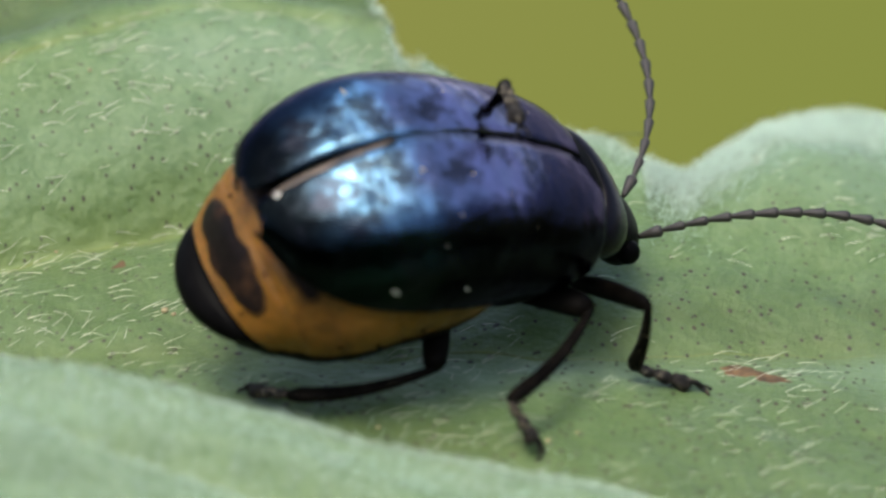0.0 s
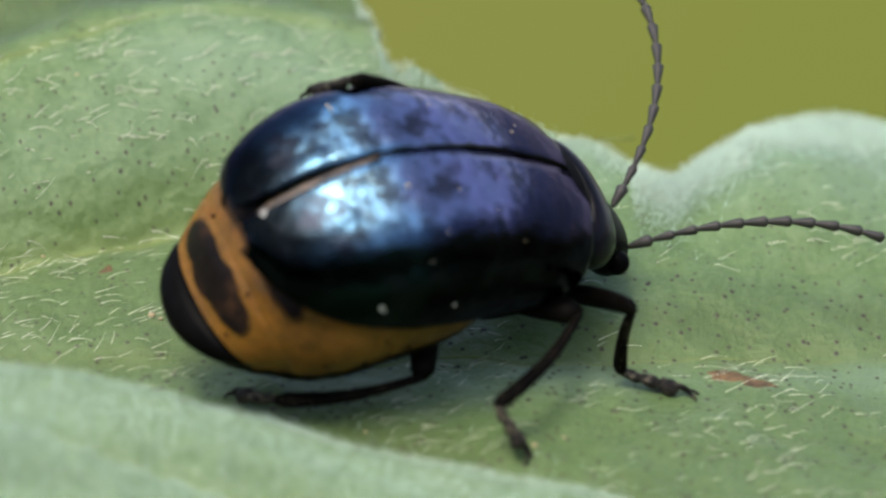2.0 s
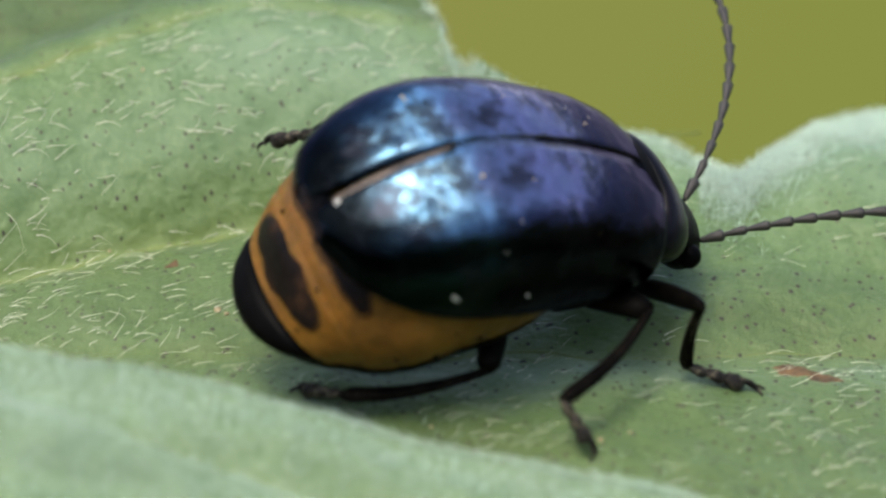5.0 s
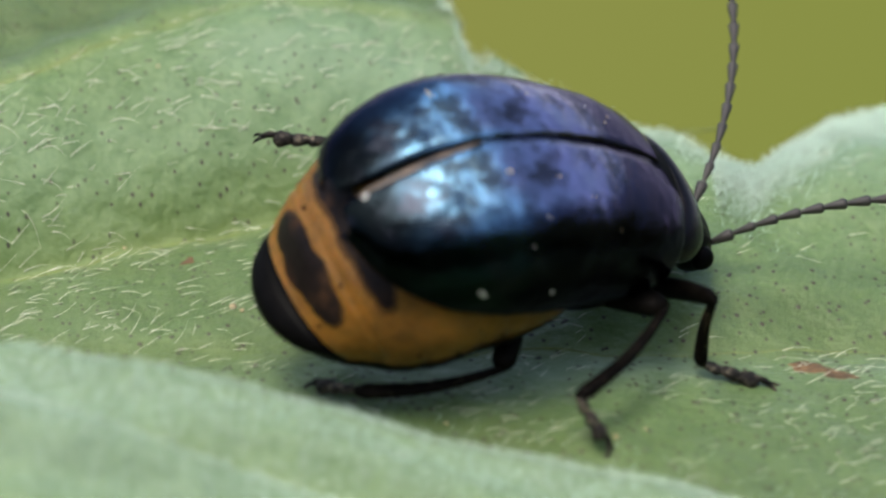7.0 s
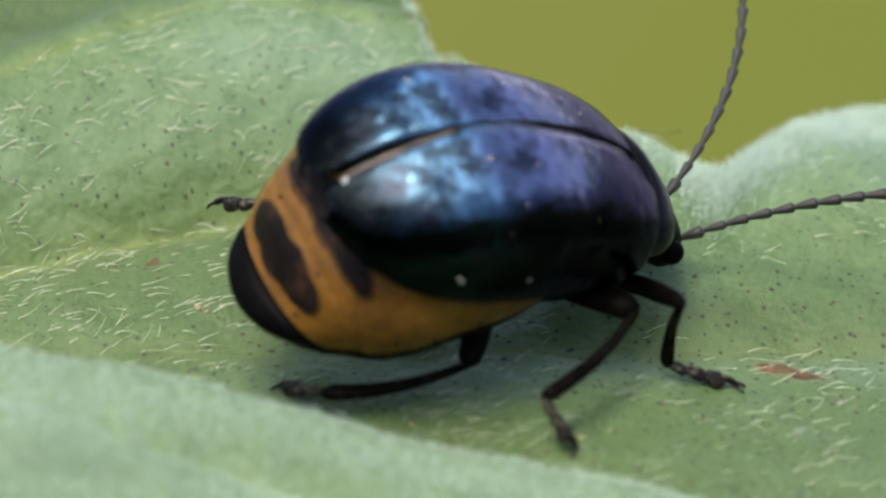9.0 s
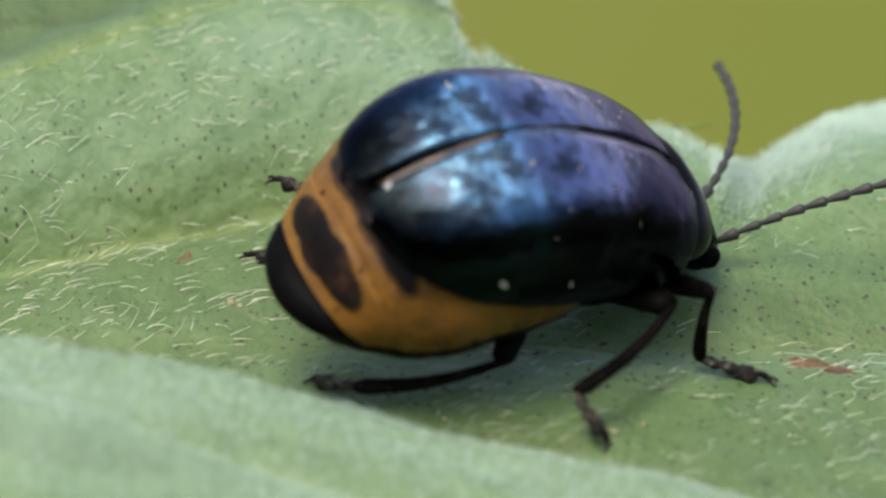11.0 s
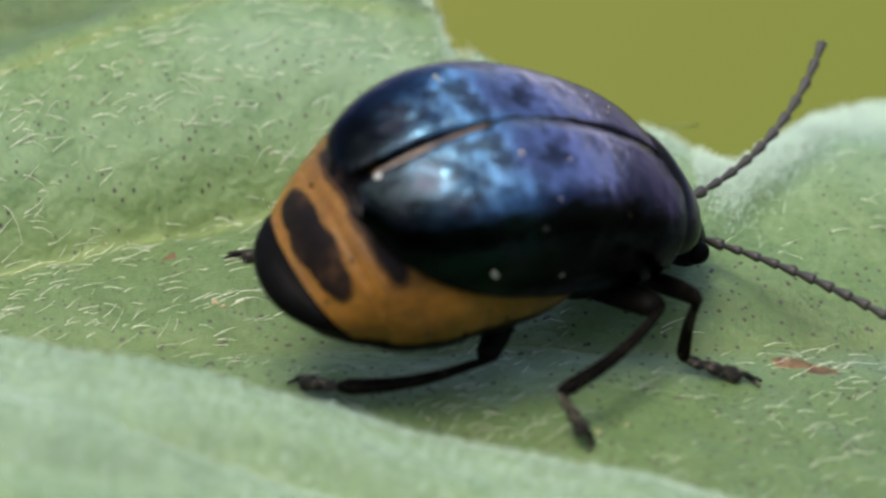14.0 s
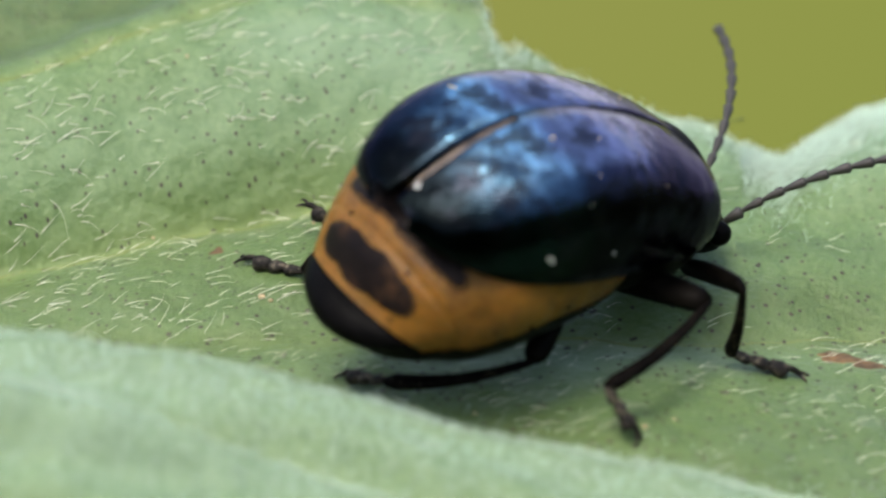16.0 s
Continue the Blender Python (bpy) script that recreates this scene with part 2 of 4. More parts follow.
def loft(bm, rings, closed=True, caps=True):
    """Skin through rings of points in millimetres."""
    rows = [[bm.verts.new(Vector(p) * MM) for p in ring] for ring in rings]
    n = len(rows[0])
    for a, b in zip(rows, rows[1:]):
        for i in range(n if closed else n - 1):
            j = (i + 1) % n
            bm.faces.new((a[i], a[j], b[j], b[i]))
    if caps and closed:
        bm.faces.new(rows[0][::-1])
        bm.faces.new(rows[-1])
    return rows


def tube(bm, points, radii, n=10, flat=1.0):
    """A round limb along points, flattened sideways by flat."""
    pts = [Vector(p) for p in points]
    rings = []
    for i, p in enumerate(pts):
        d = (pts[min(i + 1, len(pts) - 1)] - pts[max(i - 1, 0)]).normalized()
        side = d.cross(Vector((0, 0, 1)))
        side = side.normalized() if side.length > 1e-3 else Vector((0, 1, 0))
        up = side.cross(d)
        rings.append([p + (side * math.cos(a) * flat + up * math.sin(a)) * radii[i] for a in (2 * math.pi * k / n for k in range(n))])
    loft(bm, rings)


# ---- leaf ----
def bell(v, s):
    return np.exp(-(v / s) ** 2)


FOLD_X = [-14, -6.7, -3.0, 1.0, 4.4, 9, 14]
FOLD_1 = [-2.2, -2.74, -3.07, -3.95, -4.6, -5.8, -7.3]
FOLD_2 = [-4.4, -4.8, -5.5, -6.6, -7.6, -8.8, -10]


def veins(x, y):
    """Distances behind the side vein, the far vein and the middle vein of the leaf, in the plan."""
    low = np.log1p(np.exp(3 * (x - 2.2))) / 3
    side = y - (3.05 + 0.38 * (x + 6.7))
    far = y - catmull([-16, -7.6, -6.55, -5.24, -4.3, -2.6, -1.5, -0.6, 1.0, 16], [0.5, 5.4, 5.95, 6.78, 7.2, 7.5, 7.5, 7.6, 9.0, 20.0], x)
    return side, far, y - 0.74 - 0.21 * low


def leaf_z(x, y):
    """The leaf's height in millimetres at the place (x, y)."""
    x, y = np.asarray(x, float), np.asarray(y, float)
    v1, v2, back = veins(x, y)
    low = np.log1p(np.exp(3 * (x - 2.2))) / 3
    z = -2.4 - 0.12 * low
    rise = 1 - np.exp(-np.maximum(back, 0) / 1.2)
    right = 1 / (1 + np.exp(-(x - 1.5) * 1.2))
    z = z + np.where(back > 0, 0.07 * back, 0.02 * back) + 0.08 * (1 - bell(back, 0.7)) + rise * (0.12 + 0.2 * right)
    # the cushion behind the side vein
    left = 1 / (1 + np.exp((x - 1.2) * 1.2))
    z = z - 0.12 * left * bell(v1, 0.4) + left * (2.1 * (1 - np.exp(-np.maximum(v1, 0) / 1.7)) + 0.1 * np.maximum(v1, 0))
    # the lobe behind the far vein lies lower
    over = np.maximum(v2, 0)
    z = z - 0.12 * bell(v2, 0.3) - left * (0.5 + 0.5 / (1 + np.exp(-(x + 4) * 1.5))) * (1 - np.exp(-(over / 0.7) ** 2))
    # cushion beyond the head
    z = z + 0.5 * np.exp(-((x - 6.2) / 1.5) ** 2 - ((y - 5.6) / 1.4) ** 2)
    # folds in front
    r1 = y - catmull(FOLD_X, FOLD_1, x)
    h1 = catmull([-14, -6.7, -3.0, -0.6, 1.0, 4.4, 9, 14], [2.55, 2.12, 1.52, 1.0, 0.84, 0.64, 0.5, 0.5], x)
    z = z + h1 * np.where(r1 > 0, bell(r1, 0.9), bell(r1, 1.6)) - 0.22 * bell(r1 - 1.2, 0.8)
    r2 = y - catmull(FOLD_X, FOLD_2, x)
    z = z + catmull(FOLD_X, [2.2, 2.0, 1.1, 0.6, 0.5, 0.4, 0.4], x) * np.where(r2 > 0, bell(r2, 0.8), bell(r2, 2.8))
    # pleats run along the folds
    z = z + 0.09 * np.sin(5.2 * r1 + 0.8 * np.sin(0.7 * x)) / (1 + np.exp((r1 + 0.3) * 4))
    # small quilting
    z = z + 0.05 * np.sin(1.9 * x + 0.7 * y) * np.sin(2.3 * y - 0.5 * x) + 0.03 * np.sin(4.1 * x + 1.0) * np.sin(3.7 * y + 0.8 * x)
    return z


def leaf_tint_and_light(x, y):
    """Yellow-green along the veins, downy paleness and painted light on folds and cushions, painted shade elsewhere,
    each 0 to 1.
    """
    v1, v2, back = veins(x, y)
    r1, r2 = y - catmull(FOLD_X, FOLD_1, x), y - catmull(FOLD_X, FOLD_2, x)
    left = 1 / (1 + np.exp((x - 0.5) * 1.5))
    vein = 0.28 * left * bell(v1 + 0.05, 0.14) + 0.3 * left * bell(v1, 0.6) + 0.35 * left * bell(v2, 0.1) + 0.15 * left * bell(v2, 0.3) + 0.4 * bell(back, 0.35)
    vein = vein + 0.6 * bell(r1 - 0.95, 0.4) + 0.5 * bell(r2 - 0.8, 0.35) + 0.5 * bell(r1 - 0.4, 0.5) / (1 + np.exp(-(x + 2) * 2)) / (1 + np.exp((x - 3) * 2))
    # downy crests, made paler still to paint in the light on them
    bloom_and_light = 0.6 * bell(r1 + 0.35, 0.75) + 0.65 * np.where(r2 > 0, bell(r2, 0.7), bell(r2, 1.6)) + 0.5 * left * bell(v2 + 0.9, 0.8) / (1 + np.exp(-(x + 4.6) * 2.5))
    # strip before the middle vein painted pale against the beetle's shadow
    bloom_and_light = bloom_and_light + 0.9 * bell(back + 0.6, 0.55) * (1 + 0.6 * np.sin(0.9 * x + 0.5)) / 1.6 / (1 + np.exp(-(x + 2.5) * 1.5)) + 0.85 * np.exp(-((x - 6.3) / 2.4) ** 2 - ((y - 6.6) / 1.5) ** 2) + 0.5 * np.exp(-((x - 2.8) / 1.2) ** 2 - ((y - 6.0) / 0.8) ** 2)
    # far lobe, valleys and right side painted dark as if shaded
    painted_shade = (1 - bell(np.maximum(v2, 0), 0.4)) * left
    painted_shade = painted_shade + 0.65 / (1 + np.exp(-(x - 2.5) * 1.2)) * bell(y + 0.5, 3.2) + 0.35 * bell(r1 - 1.9, 0.8) + 0.4 * bell(r1 - 1.1, 0.6) * bell(x + 0.5, 2.5) + 0.45 * bell(back - 0.9, 0.7) / (1 + np.exp(-(x - 0.5) * 2))
    painted_shade = painted_shade + 0.6 * left * bell(np.maximum(v1 + 0.5, 0), 0.4) * bell(np.minimum(r1 - 2.0, 0), 0.8)
    bloom_and_light = bloom_and_light + 0.2 * left * bell(v1 - 1.2, 0.8)
    return np.clip(vein, 0, 1), np.clip(bloom_and_light, 0, 1), np.clip(painted_shade, 0, 1)


def leaf_edge(x):
    return catmull(
        [-16, -7, -3, -0.85, -0.59, -0.43, 0.03, 0.49, 0.94, 1.49, 2.0, 2.51, 2.77, 3.22, 3.66, 4.2, 4.49, 5.06, 5.55, 6.03, 6.51, 8.5, 16],
        [17.7, 14.2, 11.0, 8.99, 7.43, 7.07, 7.01, 6.94, 6.93, 6.73, 6.66, 6.64, 6.6, 6.25, 5.76, 5.55, 5.94, 6.55, 7.19, 7.65, 7.92, 7.72, 7], x)


def build_leaf():
    nx, ny = 400, 380
    gx = np.linspace(-15, 15, nx)
    gv = np.linspace(0, 1, ny)
    X = np.repeat(gx[:, None], ny, 1)
    edge = leaf_edge(X) + 0.05 * np.sin(7 * X) + 0.04 * np.sin(17 * X + 1)
    Y = -9 + (edge + 9) * gv[None, :]
    Z = leaf_z(X, Y)
    verts = np.stack([X, Y, Z], -1).reshape(-1, 3) * MM
    i, j = np.meshgrid(np.arange(nx - 1), np.arange(ny - 1), indexing="ij")
    a = (i * ny + j).ravel()
    faces = np.stack([a, a + ny, a + ny + 1, a + 1], 1)
    me = bpy.data.meshes.new("leaf")
    me.from_pydata(verts.tolist(), [], faces.tolist())
    me.polygons.foreach_set("use_smooth", [True] * len(me.polygons))
    me.materials.append(LEAF)
    tint = me.attributes.new("tint_and_light", "FLOAT_COLOR", "POINT")
    tint.data.foreach_set("color", np.stack([*leaf_tint_and_light(X, Y), np.ones_like(X)], -1).ravel())
    ob = new("leaf", me)
    s = ob.modifiers.new("thickness", "SOLIDIFY")
    s.thickness, s.offset = 0.22 * MM, -1
    return tagged(ob, "downy pale green leaf with sunken veins and folds", "leaf", kind="structure")


leaf = build_leaf()
RNG = np.random.default_rng(7)


def on_leaf(n, x0=-8.2, x1=8.6, y0=-6.5, y1=12.5):
    """n random places on the leaf."""
    out = []
    while len(out) < n:
        x, y = RNG.uniform(x0, x1), RNG.uniform(y0, y1)
        if y < leaf_edge(x) - 0.02:
            out.append((x, y))
    return np.array(out)


def joined(name, verts, faces, mat, parent, label):
    me = bpy.data.meshes.new(name)
    me.from_pydata((np.array(verts) * MM).tolist(), [], faces)
    me.polygons.foreach_set("use_smooth", [True] * len(me.polygons))
    me.materials.append(mat)
    ob = new(name, me)
    ob.parent = parent
    return tagged(ob, label, kind="stuff")


def build_hairs(count):
    """Fine pale hairs that lie over the leaf, each a bent three-sided spike."""
    spots = on_leaf(count)
    clump = np.sin(1.3 * spots[:, 0] + 2.0 * np.sin(0.9 * spots[:, 1])) * np.sin(1.7 * spots[:, 1] + 0.6)
    clump = clump + np.where(spots[:, 1] > 2.2 + 0.2 * spots[:, 0], 0.4, -0.4)
    spots = spots[(RNG.random(count) < 0.32 + 0.35 * clump - 0.3 * ((spots[:, 0] > 1.5) & (spots[:, 1] > 1.4))) & (veins(spots[:, 0], spots[:, 1])[1] < 0.1) & (spots[:, 1] > -2.6 - 0.25 * spots[:, 0])]
    behind = spots[:, 1] > 2.2 + 0.2 * spots[:, 0]
    lay_hairs("leaf_hair", spots[behind], (0.12, 0.45), (0.02, 0.14), (0.004, 0.0075), 0.22, "pale bristly hairs lying over the leaf")
    return lay_hairs("leaf_hair", spots[~behind], (0.14, 0.45), (0.02, 0.16), (0.0033, 0.0062), 0.25, "fine pale hairs lying over the leaf")


def lay_hairs(name, spots, length, lift, thick, spread, label, mat=None):
    """Bent three-sided spikes at the given places."""
    m, n = len(spots), 5
    way = RNG.normal(0.3, spread, m) + np.where(RNG.random(m) < 0.12, math.pi, 0)
    ln, rise = RNG.uniform(*length, m), RNG.uniform(*lift, m)
    bend, r0 = RNG.normal(0, 0.28, m), RNG.uniform(*thick, m)
    k = np.linspace(0, 1, n + 1)[None, :]
    a = way[:, None] + bend[:, None] * k
    px, py = spots[:, :1] + ln[:, None] * k * np.cos(a), spots[:, 1:] + ln[:, None] * k * np.sin(a)
    pz = leaf_z(px, py) + (rise * ln)[:, None] * 4 * k * (1 - 0.55 * k) + 0.01
    r = r0[:, None] * (1 - 0.85 * k)
    sx, sy = -np.sin(a) * r, np.cos(a) * r
    rings = np.stack([np.stack([px + sx, py + sy, pz - 0.5 * r], -1), np.stack([px - sx, py - sy, pz - 0.5 * r], -1), np.stack([px, py, pz + r], -1)], 2)
    verts = rings.reshape(-1, 3)
    start = (np.arange(m)[:, None] * (n + 1) + np.arange(n)[None, :]).ravel() * 3
    faces = np.concatenate([np.stack([start + e, start + (e + 1) % 3, start + 3 + (e + 1) % 3, start + 3 + e], 1) for e in range(3)]).tolist()
    return joined(name, verts, faces, mat or HAIR, leaf, label)


def build_fuzz(count):
    """Very fine down on the folds in front and along the far rim of the leaf."""
    front = on_leaf(count // 4, -9, 8, -7.5, 0)
    front = front[front[:, 1] < -2.3 - 0.25 * front[:, 0]]
    for crest, wide, share in ((FOLD_1, 0.8, 0.4), (FOLD_2, 1.1, 0.3)):
        x = RNG.uniform(-9, 8, int(count * share))
        front = np.concatenate([front, np.stack([x, catmull(FOLD_X, crest, x) + RNG.normal(-0.1, wide, len(x))], 1)])
    x = np.concatenate([RNG.uniform(-3.5, 9, count // 5), RNG.uniform(3.5, 9, count // 2)])
    rim = np.stack([x, leaf_edge(x) - np.abs(RNG.normal(0, 0.35, len(x))) * np.where(np.arange(len(x)) < count // 5, 1, 1.8)], 1)
    return lay_hairs("leaf_down", np.concatenate([front, rim]), (0.05, 0.16), (0.2, 0.6), (0.0025, 0.005), 1.2, "very fine pale down on the leaf folds", DOWN)


def build_dots(count):
    """Dark gland dots, flat six-sided domes."""
    cells = {}
    for x, y in on_leaf(count):
        cells.setdefault((round(x / 0.2), round(y / 0.2)), (x, y))
    c = np.array([p for p in cells.values() if p[1] > -2.6 - 0.25 * p[0]])
    r = RNG.uniform(0.026, 0.046, len(c)) * np.where(c[:, 1] > 2.2 + 0.2 * c[:, 0], 0.85, 1.2)
    a = np.arange(6) * math.pi / 3
    px, py = c[:, :1] + r[:, None] * np.cos(a), c[:, 1:] + r[:, None] * np.sin(a)
    rim = np.stack([px, py, leaf_z(px, py) - 0.004], -1)
    top = np.stack([c[:, 0], c[:, 1], leaf_z(c[:, 0], c[:, 1]) + 0.25 * r + 0.006], -1)[:, None, :]
    verts = np.concatenate([top, rim], 1).reshape(-1, 3)
    faces = [(7 * i, 7 * i + 1 + k, 7 * i + 1 + (k + 1) % 6) for i in range(len(c)) for k in range(6)]
    return joined("gland_dot", verts, faces, DOT, leaf, "scattered dark brown gland dots")


def build_patch(name, x, y, rx, ry, turn, mat, label, rough=0.3, lift=0.015):
    """A thin ragged patch that lies on the leaf."""
    bm = bmesh.new()
    seed = RNG.uniform(0, 9, 3)
    n = 26

    def at(a, k):
        q = k * (1 + rough * (0.5 * math.sin(3 * a + seed[0]) + 0.3 * math.sin(5 * a + seed[1]) + 0.2 * math.sin(9 * a + seed[2])))
        u, v = rx * q * math.cos(a), ry * q * math.sin(a)
        px, py = x + u * math.cos(turn) - v * math.sin(turn), y + u * math.sin(turn) + v * math.cos(turn)
        return (px, py, float(leaf_z(px, py)) + lift * (1 - k) + (0.006 if k < 1 else -0.01))
    loft(bm, [[at(2 * math.pi * i / n, k) for i in range(n)] for k in (1.0, 0.8, 0.5, 0.15)])
    return part(name, bm, mat, leaf, label)


def build_crumb(name, x, y, size, mat, label):
    bm = bmesh.new()
    bmesh.ops.create_icosphere(bm, subdivisions=2, radius=size * MM)
    for v in bm.verts:
        v.co *= 1 + 0.35 * noise.noise(v.co / (size * MM) * 1.3 + Vector((x, y, 0)))
        v.co.z *= 0.7
    ob = part(name, bm, mat, None)
    ob.location = Vector((x, y, float(leaf_z(x, y)) + 0.55 * size)) * MM
    return tagged(ob, label, "crumb", "crumbs on the leaf")


def build_vein(name, path, width):
    """A slender vein sunk in its groove."""
    bm = bmesh.new()
    pts = [(x, y, float(leaf_z(x, y)) - 0.55 * width) for x, y in path]
    tube(bm, pts, [width * (1 - 0.5 * i / len(pts)) for i in range(len(pts))], 8)
    return part(name, bm, VEIN, leaf, "slender yellow-green leaf vein")


build_hairs(6800)
build_fuzz(24000)
build_dots(4000)
build_vein("vein", [(x, 3.0 + 0.38 * (x + 6.7) + 0.05 * math.sin(3 * x)) for x in np.linspace(-11, 3.6, 120)], 0.035)
build_vein("vein", [(x, float(catmull([-16, -7.6, -6.55, -5.24, -4.3, -2.6], [0.5, 5.4, 5.95, 6.78, 7.2, 7.5], x)) + 0.04 * math.sin(2.7 * x)) for x in np.linspace(-9.5, -3.6, 70)], 0.035)
build_vein("vein", [(x, 0.74 + 0.21 * max(0, x - 2.2) + 0.06 * math.sin(1.6 * x)) for x in np.linspace(-2.0, 11, 150)], 0.03)


def build_backdrop():
    """Glowing blurred meadow below, pale glowing band added above, out of view."""
    m, n, l, b = material("glowing_meadow", (0.25, 0.27, 0.06), 1.0)
    n.remove(b)
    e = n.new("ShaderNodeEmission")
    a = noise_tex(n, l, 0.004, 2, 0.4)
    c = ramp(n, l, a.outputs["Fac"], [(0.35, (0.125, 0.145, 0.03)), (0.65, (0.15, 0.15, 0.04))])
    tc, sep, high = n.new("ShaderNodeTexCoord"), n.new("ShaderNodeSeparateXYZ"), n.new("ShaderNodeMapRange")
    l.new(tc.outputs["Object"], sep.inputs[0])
    # unseen pale band, added to brighten what the wing cases mirror
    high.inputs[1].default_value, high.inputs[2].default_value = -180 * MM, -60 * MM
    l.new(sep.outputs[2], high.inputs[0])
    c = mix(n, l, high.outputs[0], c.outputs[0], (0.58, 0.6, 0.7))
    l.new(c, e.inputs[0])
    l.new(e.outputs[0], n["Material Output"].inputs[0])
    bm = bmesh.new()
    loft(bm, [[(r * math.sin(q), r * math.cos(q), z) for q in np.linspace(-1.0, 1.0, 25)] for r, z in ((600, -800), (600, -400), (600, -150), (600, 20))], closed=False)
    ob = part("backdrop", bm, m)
    return tagged(ob, "glowing backdrop of blurred olive green meadow, with an unseen pale band above", "backdrop", kind="structure")


build_backdrop()


# bank out of view, added so the wing-case flanks mirror something dark
def build_unseen_bank():
    m, n, l, b = material("unseen_meadow", (0.05, 0.07, 0.02), 0.9)
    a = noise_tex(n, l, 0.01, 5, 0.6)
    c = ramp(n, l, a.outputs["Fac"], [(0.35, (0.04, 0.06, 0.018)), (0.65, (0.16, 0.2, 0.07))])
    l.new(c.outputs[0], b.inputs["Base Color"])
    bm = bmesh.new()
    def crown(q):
        """Top of the added bank: low beside the leaf, high behind the one who watches."""
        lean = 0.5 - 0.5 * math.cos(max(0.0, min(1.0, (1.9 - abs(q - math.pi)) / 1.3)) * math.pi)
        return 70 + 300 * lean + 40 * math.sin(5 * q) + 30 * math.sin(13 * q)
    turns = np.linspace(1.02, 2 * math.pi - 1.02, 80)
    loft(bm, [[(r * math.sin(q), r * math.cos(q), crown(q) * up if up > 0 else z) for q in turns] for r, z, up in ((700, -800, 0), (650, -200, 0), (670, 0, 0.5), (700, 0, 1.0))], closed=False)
    ob = part("unseen_bank", bm, m)
    tagged(ob, "unseen green bank added round the leaf to dim reflections", "backdrop", kind="structure")
    bm = bmesh.new()
    loft(bm, [[(x, y, -800) for x in (-20000, 20000)] for y in (-20000, 20000)], closed=False)
    return tagged(part("ground", bm, m), "shaded grassy ground far below the leaf", "ground", kind="structure")


build_unseen_bank()

# ---- beetle: body ----
beetle = tagged(new("beetle"), "swollen metallic blue leaf beetle with amber abdomen standing on leaf", "beetle")
XF, XR = 2.35, -3.32


def elytron_outline(t):
    """Inner margin, outer margin, crest height and edge height along the wing case, t from shoulder to tip."""
    outer = catmull([0, 0.03, 0.1, 0.3, 0.5, 0.65, 0.8, 0.9, 0.96, 1], [1.14, 1.42, 1.66, 1.88, 2.01, 2.01, 1.8, 1.46, 1.1, 0.55], t)
    inner = catmull([0, 0.5, 0.7, 0.85, 0.95, 1], [0.012, 0.012, 0.015, 0.02, 0.04, 0.15], t)
    crest = catmull([0, 0.1, 0.3, 0.5, 0.7, 0.85, 0.95, 1], [0.87, 1.16, 1.56, 1.76, 1.65, 1.25, 0.77, 0.46], t)
    edge = catmull([0, 0.1, 0.3, 0.6, 0.85, 1], [0.18, 0.036, -0.041, -0.025, 0.045, 0.22], t)
    return inner, outer, crest, edge


def build_elytron(side, thick=0.055):
    hinge = Vector((2.2, 0.6 * side, 1.0))
    bm = bmesh.new()
    nt, nu = 56, 30
    rows = []
    for k in range(nt):
        t = 0.5 - 0.5 * math.cos(math.pi * k / (nt - 1))
        inner, outer, crest, edge = [float(v) for v in elytron_outline(t)]
        if side < 0:
            inner += max(0.0, float(catmull([0, 0.55, 0.7, 0.85, 0.95, 1], [0, 0, 0.05, 0.1, 0.08, 0.0], t)))
        p = 2.82
        q0 = math.asin(min(1, inner / outer) ** (p / 2))
        row = []
        for i in range(nu):
            q = q0 + (math.pi / 2 - q0) * i / (nu - 1)
            y = outer * math.sin(q) ** (2 / p)
            z = edge + (crest - edge) * max(0.0, math.cos(q)) ** (2 / p)
            row.append(Vector((XF + (XR - XF) * t * (1.035 if side < 0 else 1.025), side * y, z)) - hinge)
        # the rim rolls under
        row.append(row[-1] + Vector((0, -0.05 * side, -0.06)))
        row.append(row[-1] + Vector((0, -0.10 * side, -0.02)))
        rows.append(row)
    loft(bm, rows, closed=False)
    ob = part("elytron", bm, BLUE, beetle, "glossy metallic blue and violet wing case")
    s = ob.modifiers.new("thickness", "SOLIDIFY")
    s.thickness, s.offset = thick * MM, -1
    ob.location = hinge * MM
    return ob, hinge


elytra = {side: build_elytron(side) for side in (-1, 1)}


def elytron_place(t, u, side):
    inner, outer, crest, edge = [float(v) for v in elytron_outline(t)]
    p = 2.82
    q0 = math.asin(min(1, inner / outer) ** (p / 2))
    q = q0 + (math.pi / 2 - q0) * u
    return Vector((XF + (XR - XF) * t * (1.035 if side < 0 else 1.025), side * outer * math.sin(q) ** (2 / p), edge + (crest - edge) * max(0.0, math.cos(q)) ** (2 / p)))


def build_flake(t, u, side, size, mat, label, long=1.0, turn=0.0):
    """A flake of dust stuck to a wing case."""
    ob, hinge = elytra[side]
    p = elytron_place(t, u, side)
    a, b = elytron_place(t + 0.01, u, side) - p, elytron_place(t, min(1, u + 0.01), side) - p
    nrm = a.cross(b).normalized() * (1 if a.cross(b).dot(p - Vector((p.x, 0, 0.3))) > 0 else -1)
    a.normalize()
    a = Matrix.Rotation(turn, 3, nrm) @ a
    b = nrm.cross(a)
    bm = bmesh.new()
    bmesh.ops.create_icosphere(bm, subdivisions=2, radius=1.0)
    for v in bm.verts:
        w = 1 + 0.4 * noise.noise(v.co * 1.4 + Vector((9 * t, 7 * u, 0)))
        v.co = (p - hinge + nrm * 0.012 + (a * v.co.x * long + b * v.co.y + nrm * v.co.z * 0.3) * size * w) * MM
    return part("dust_flake", bm, mat, ob, label)


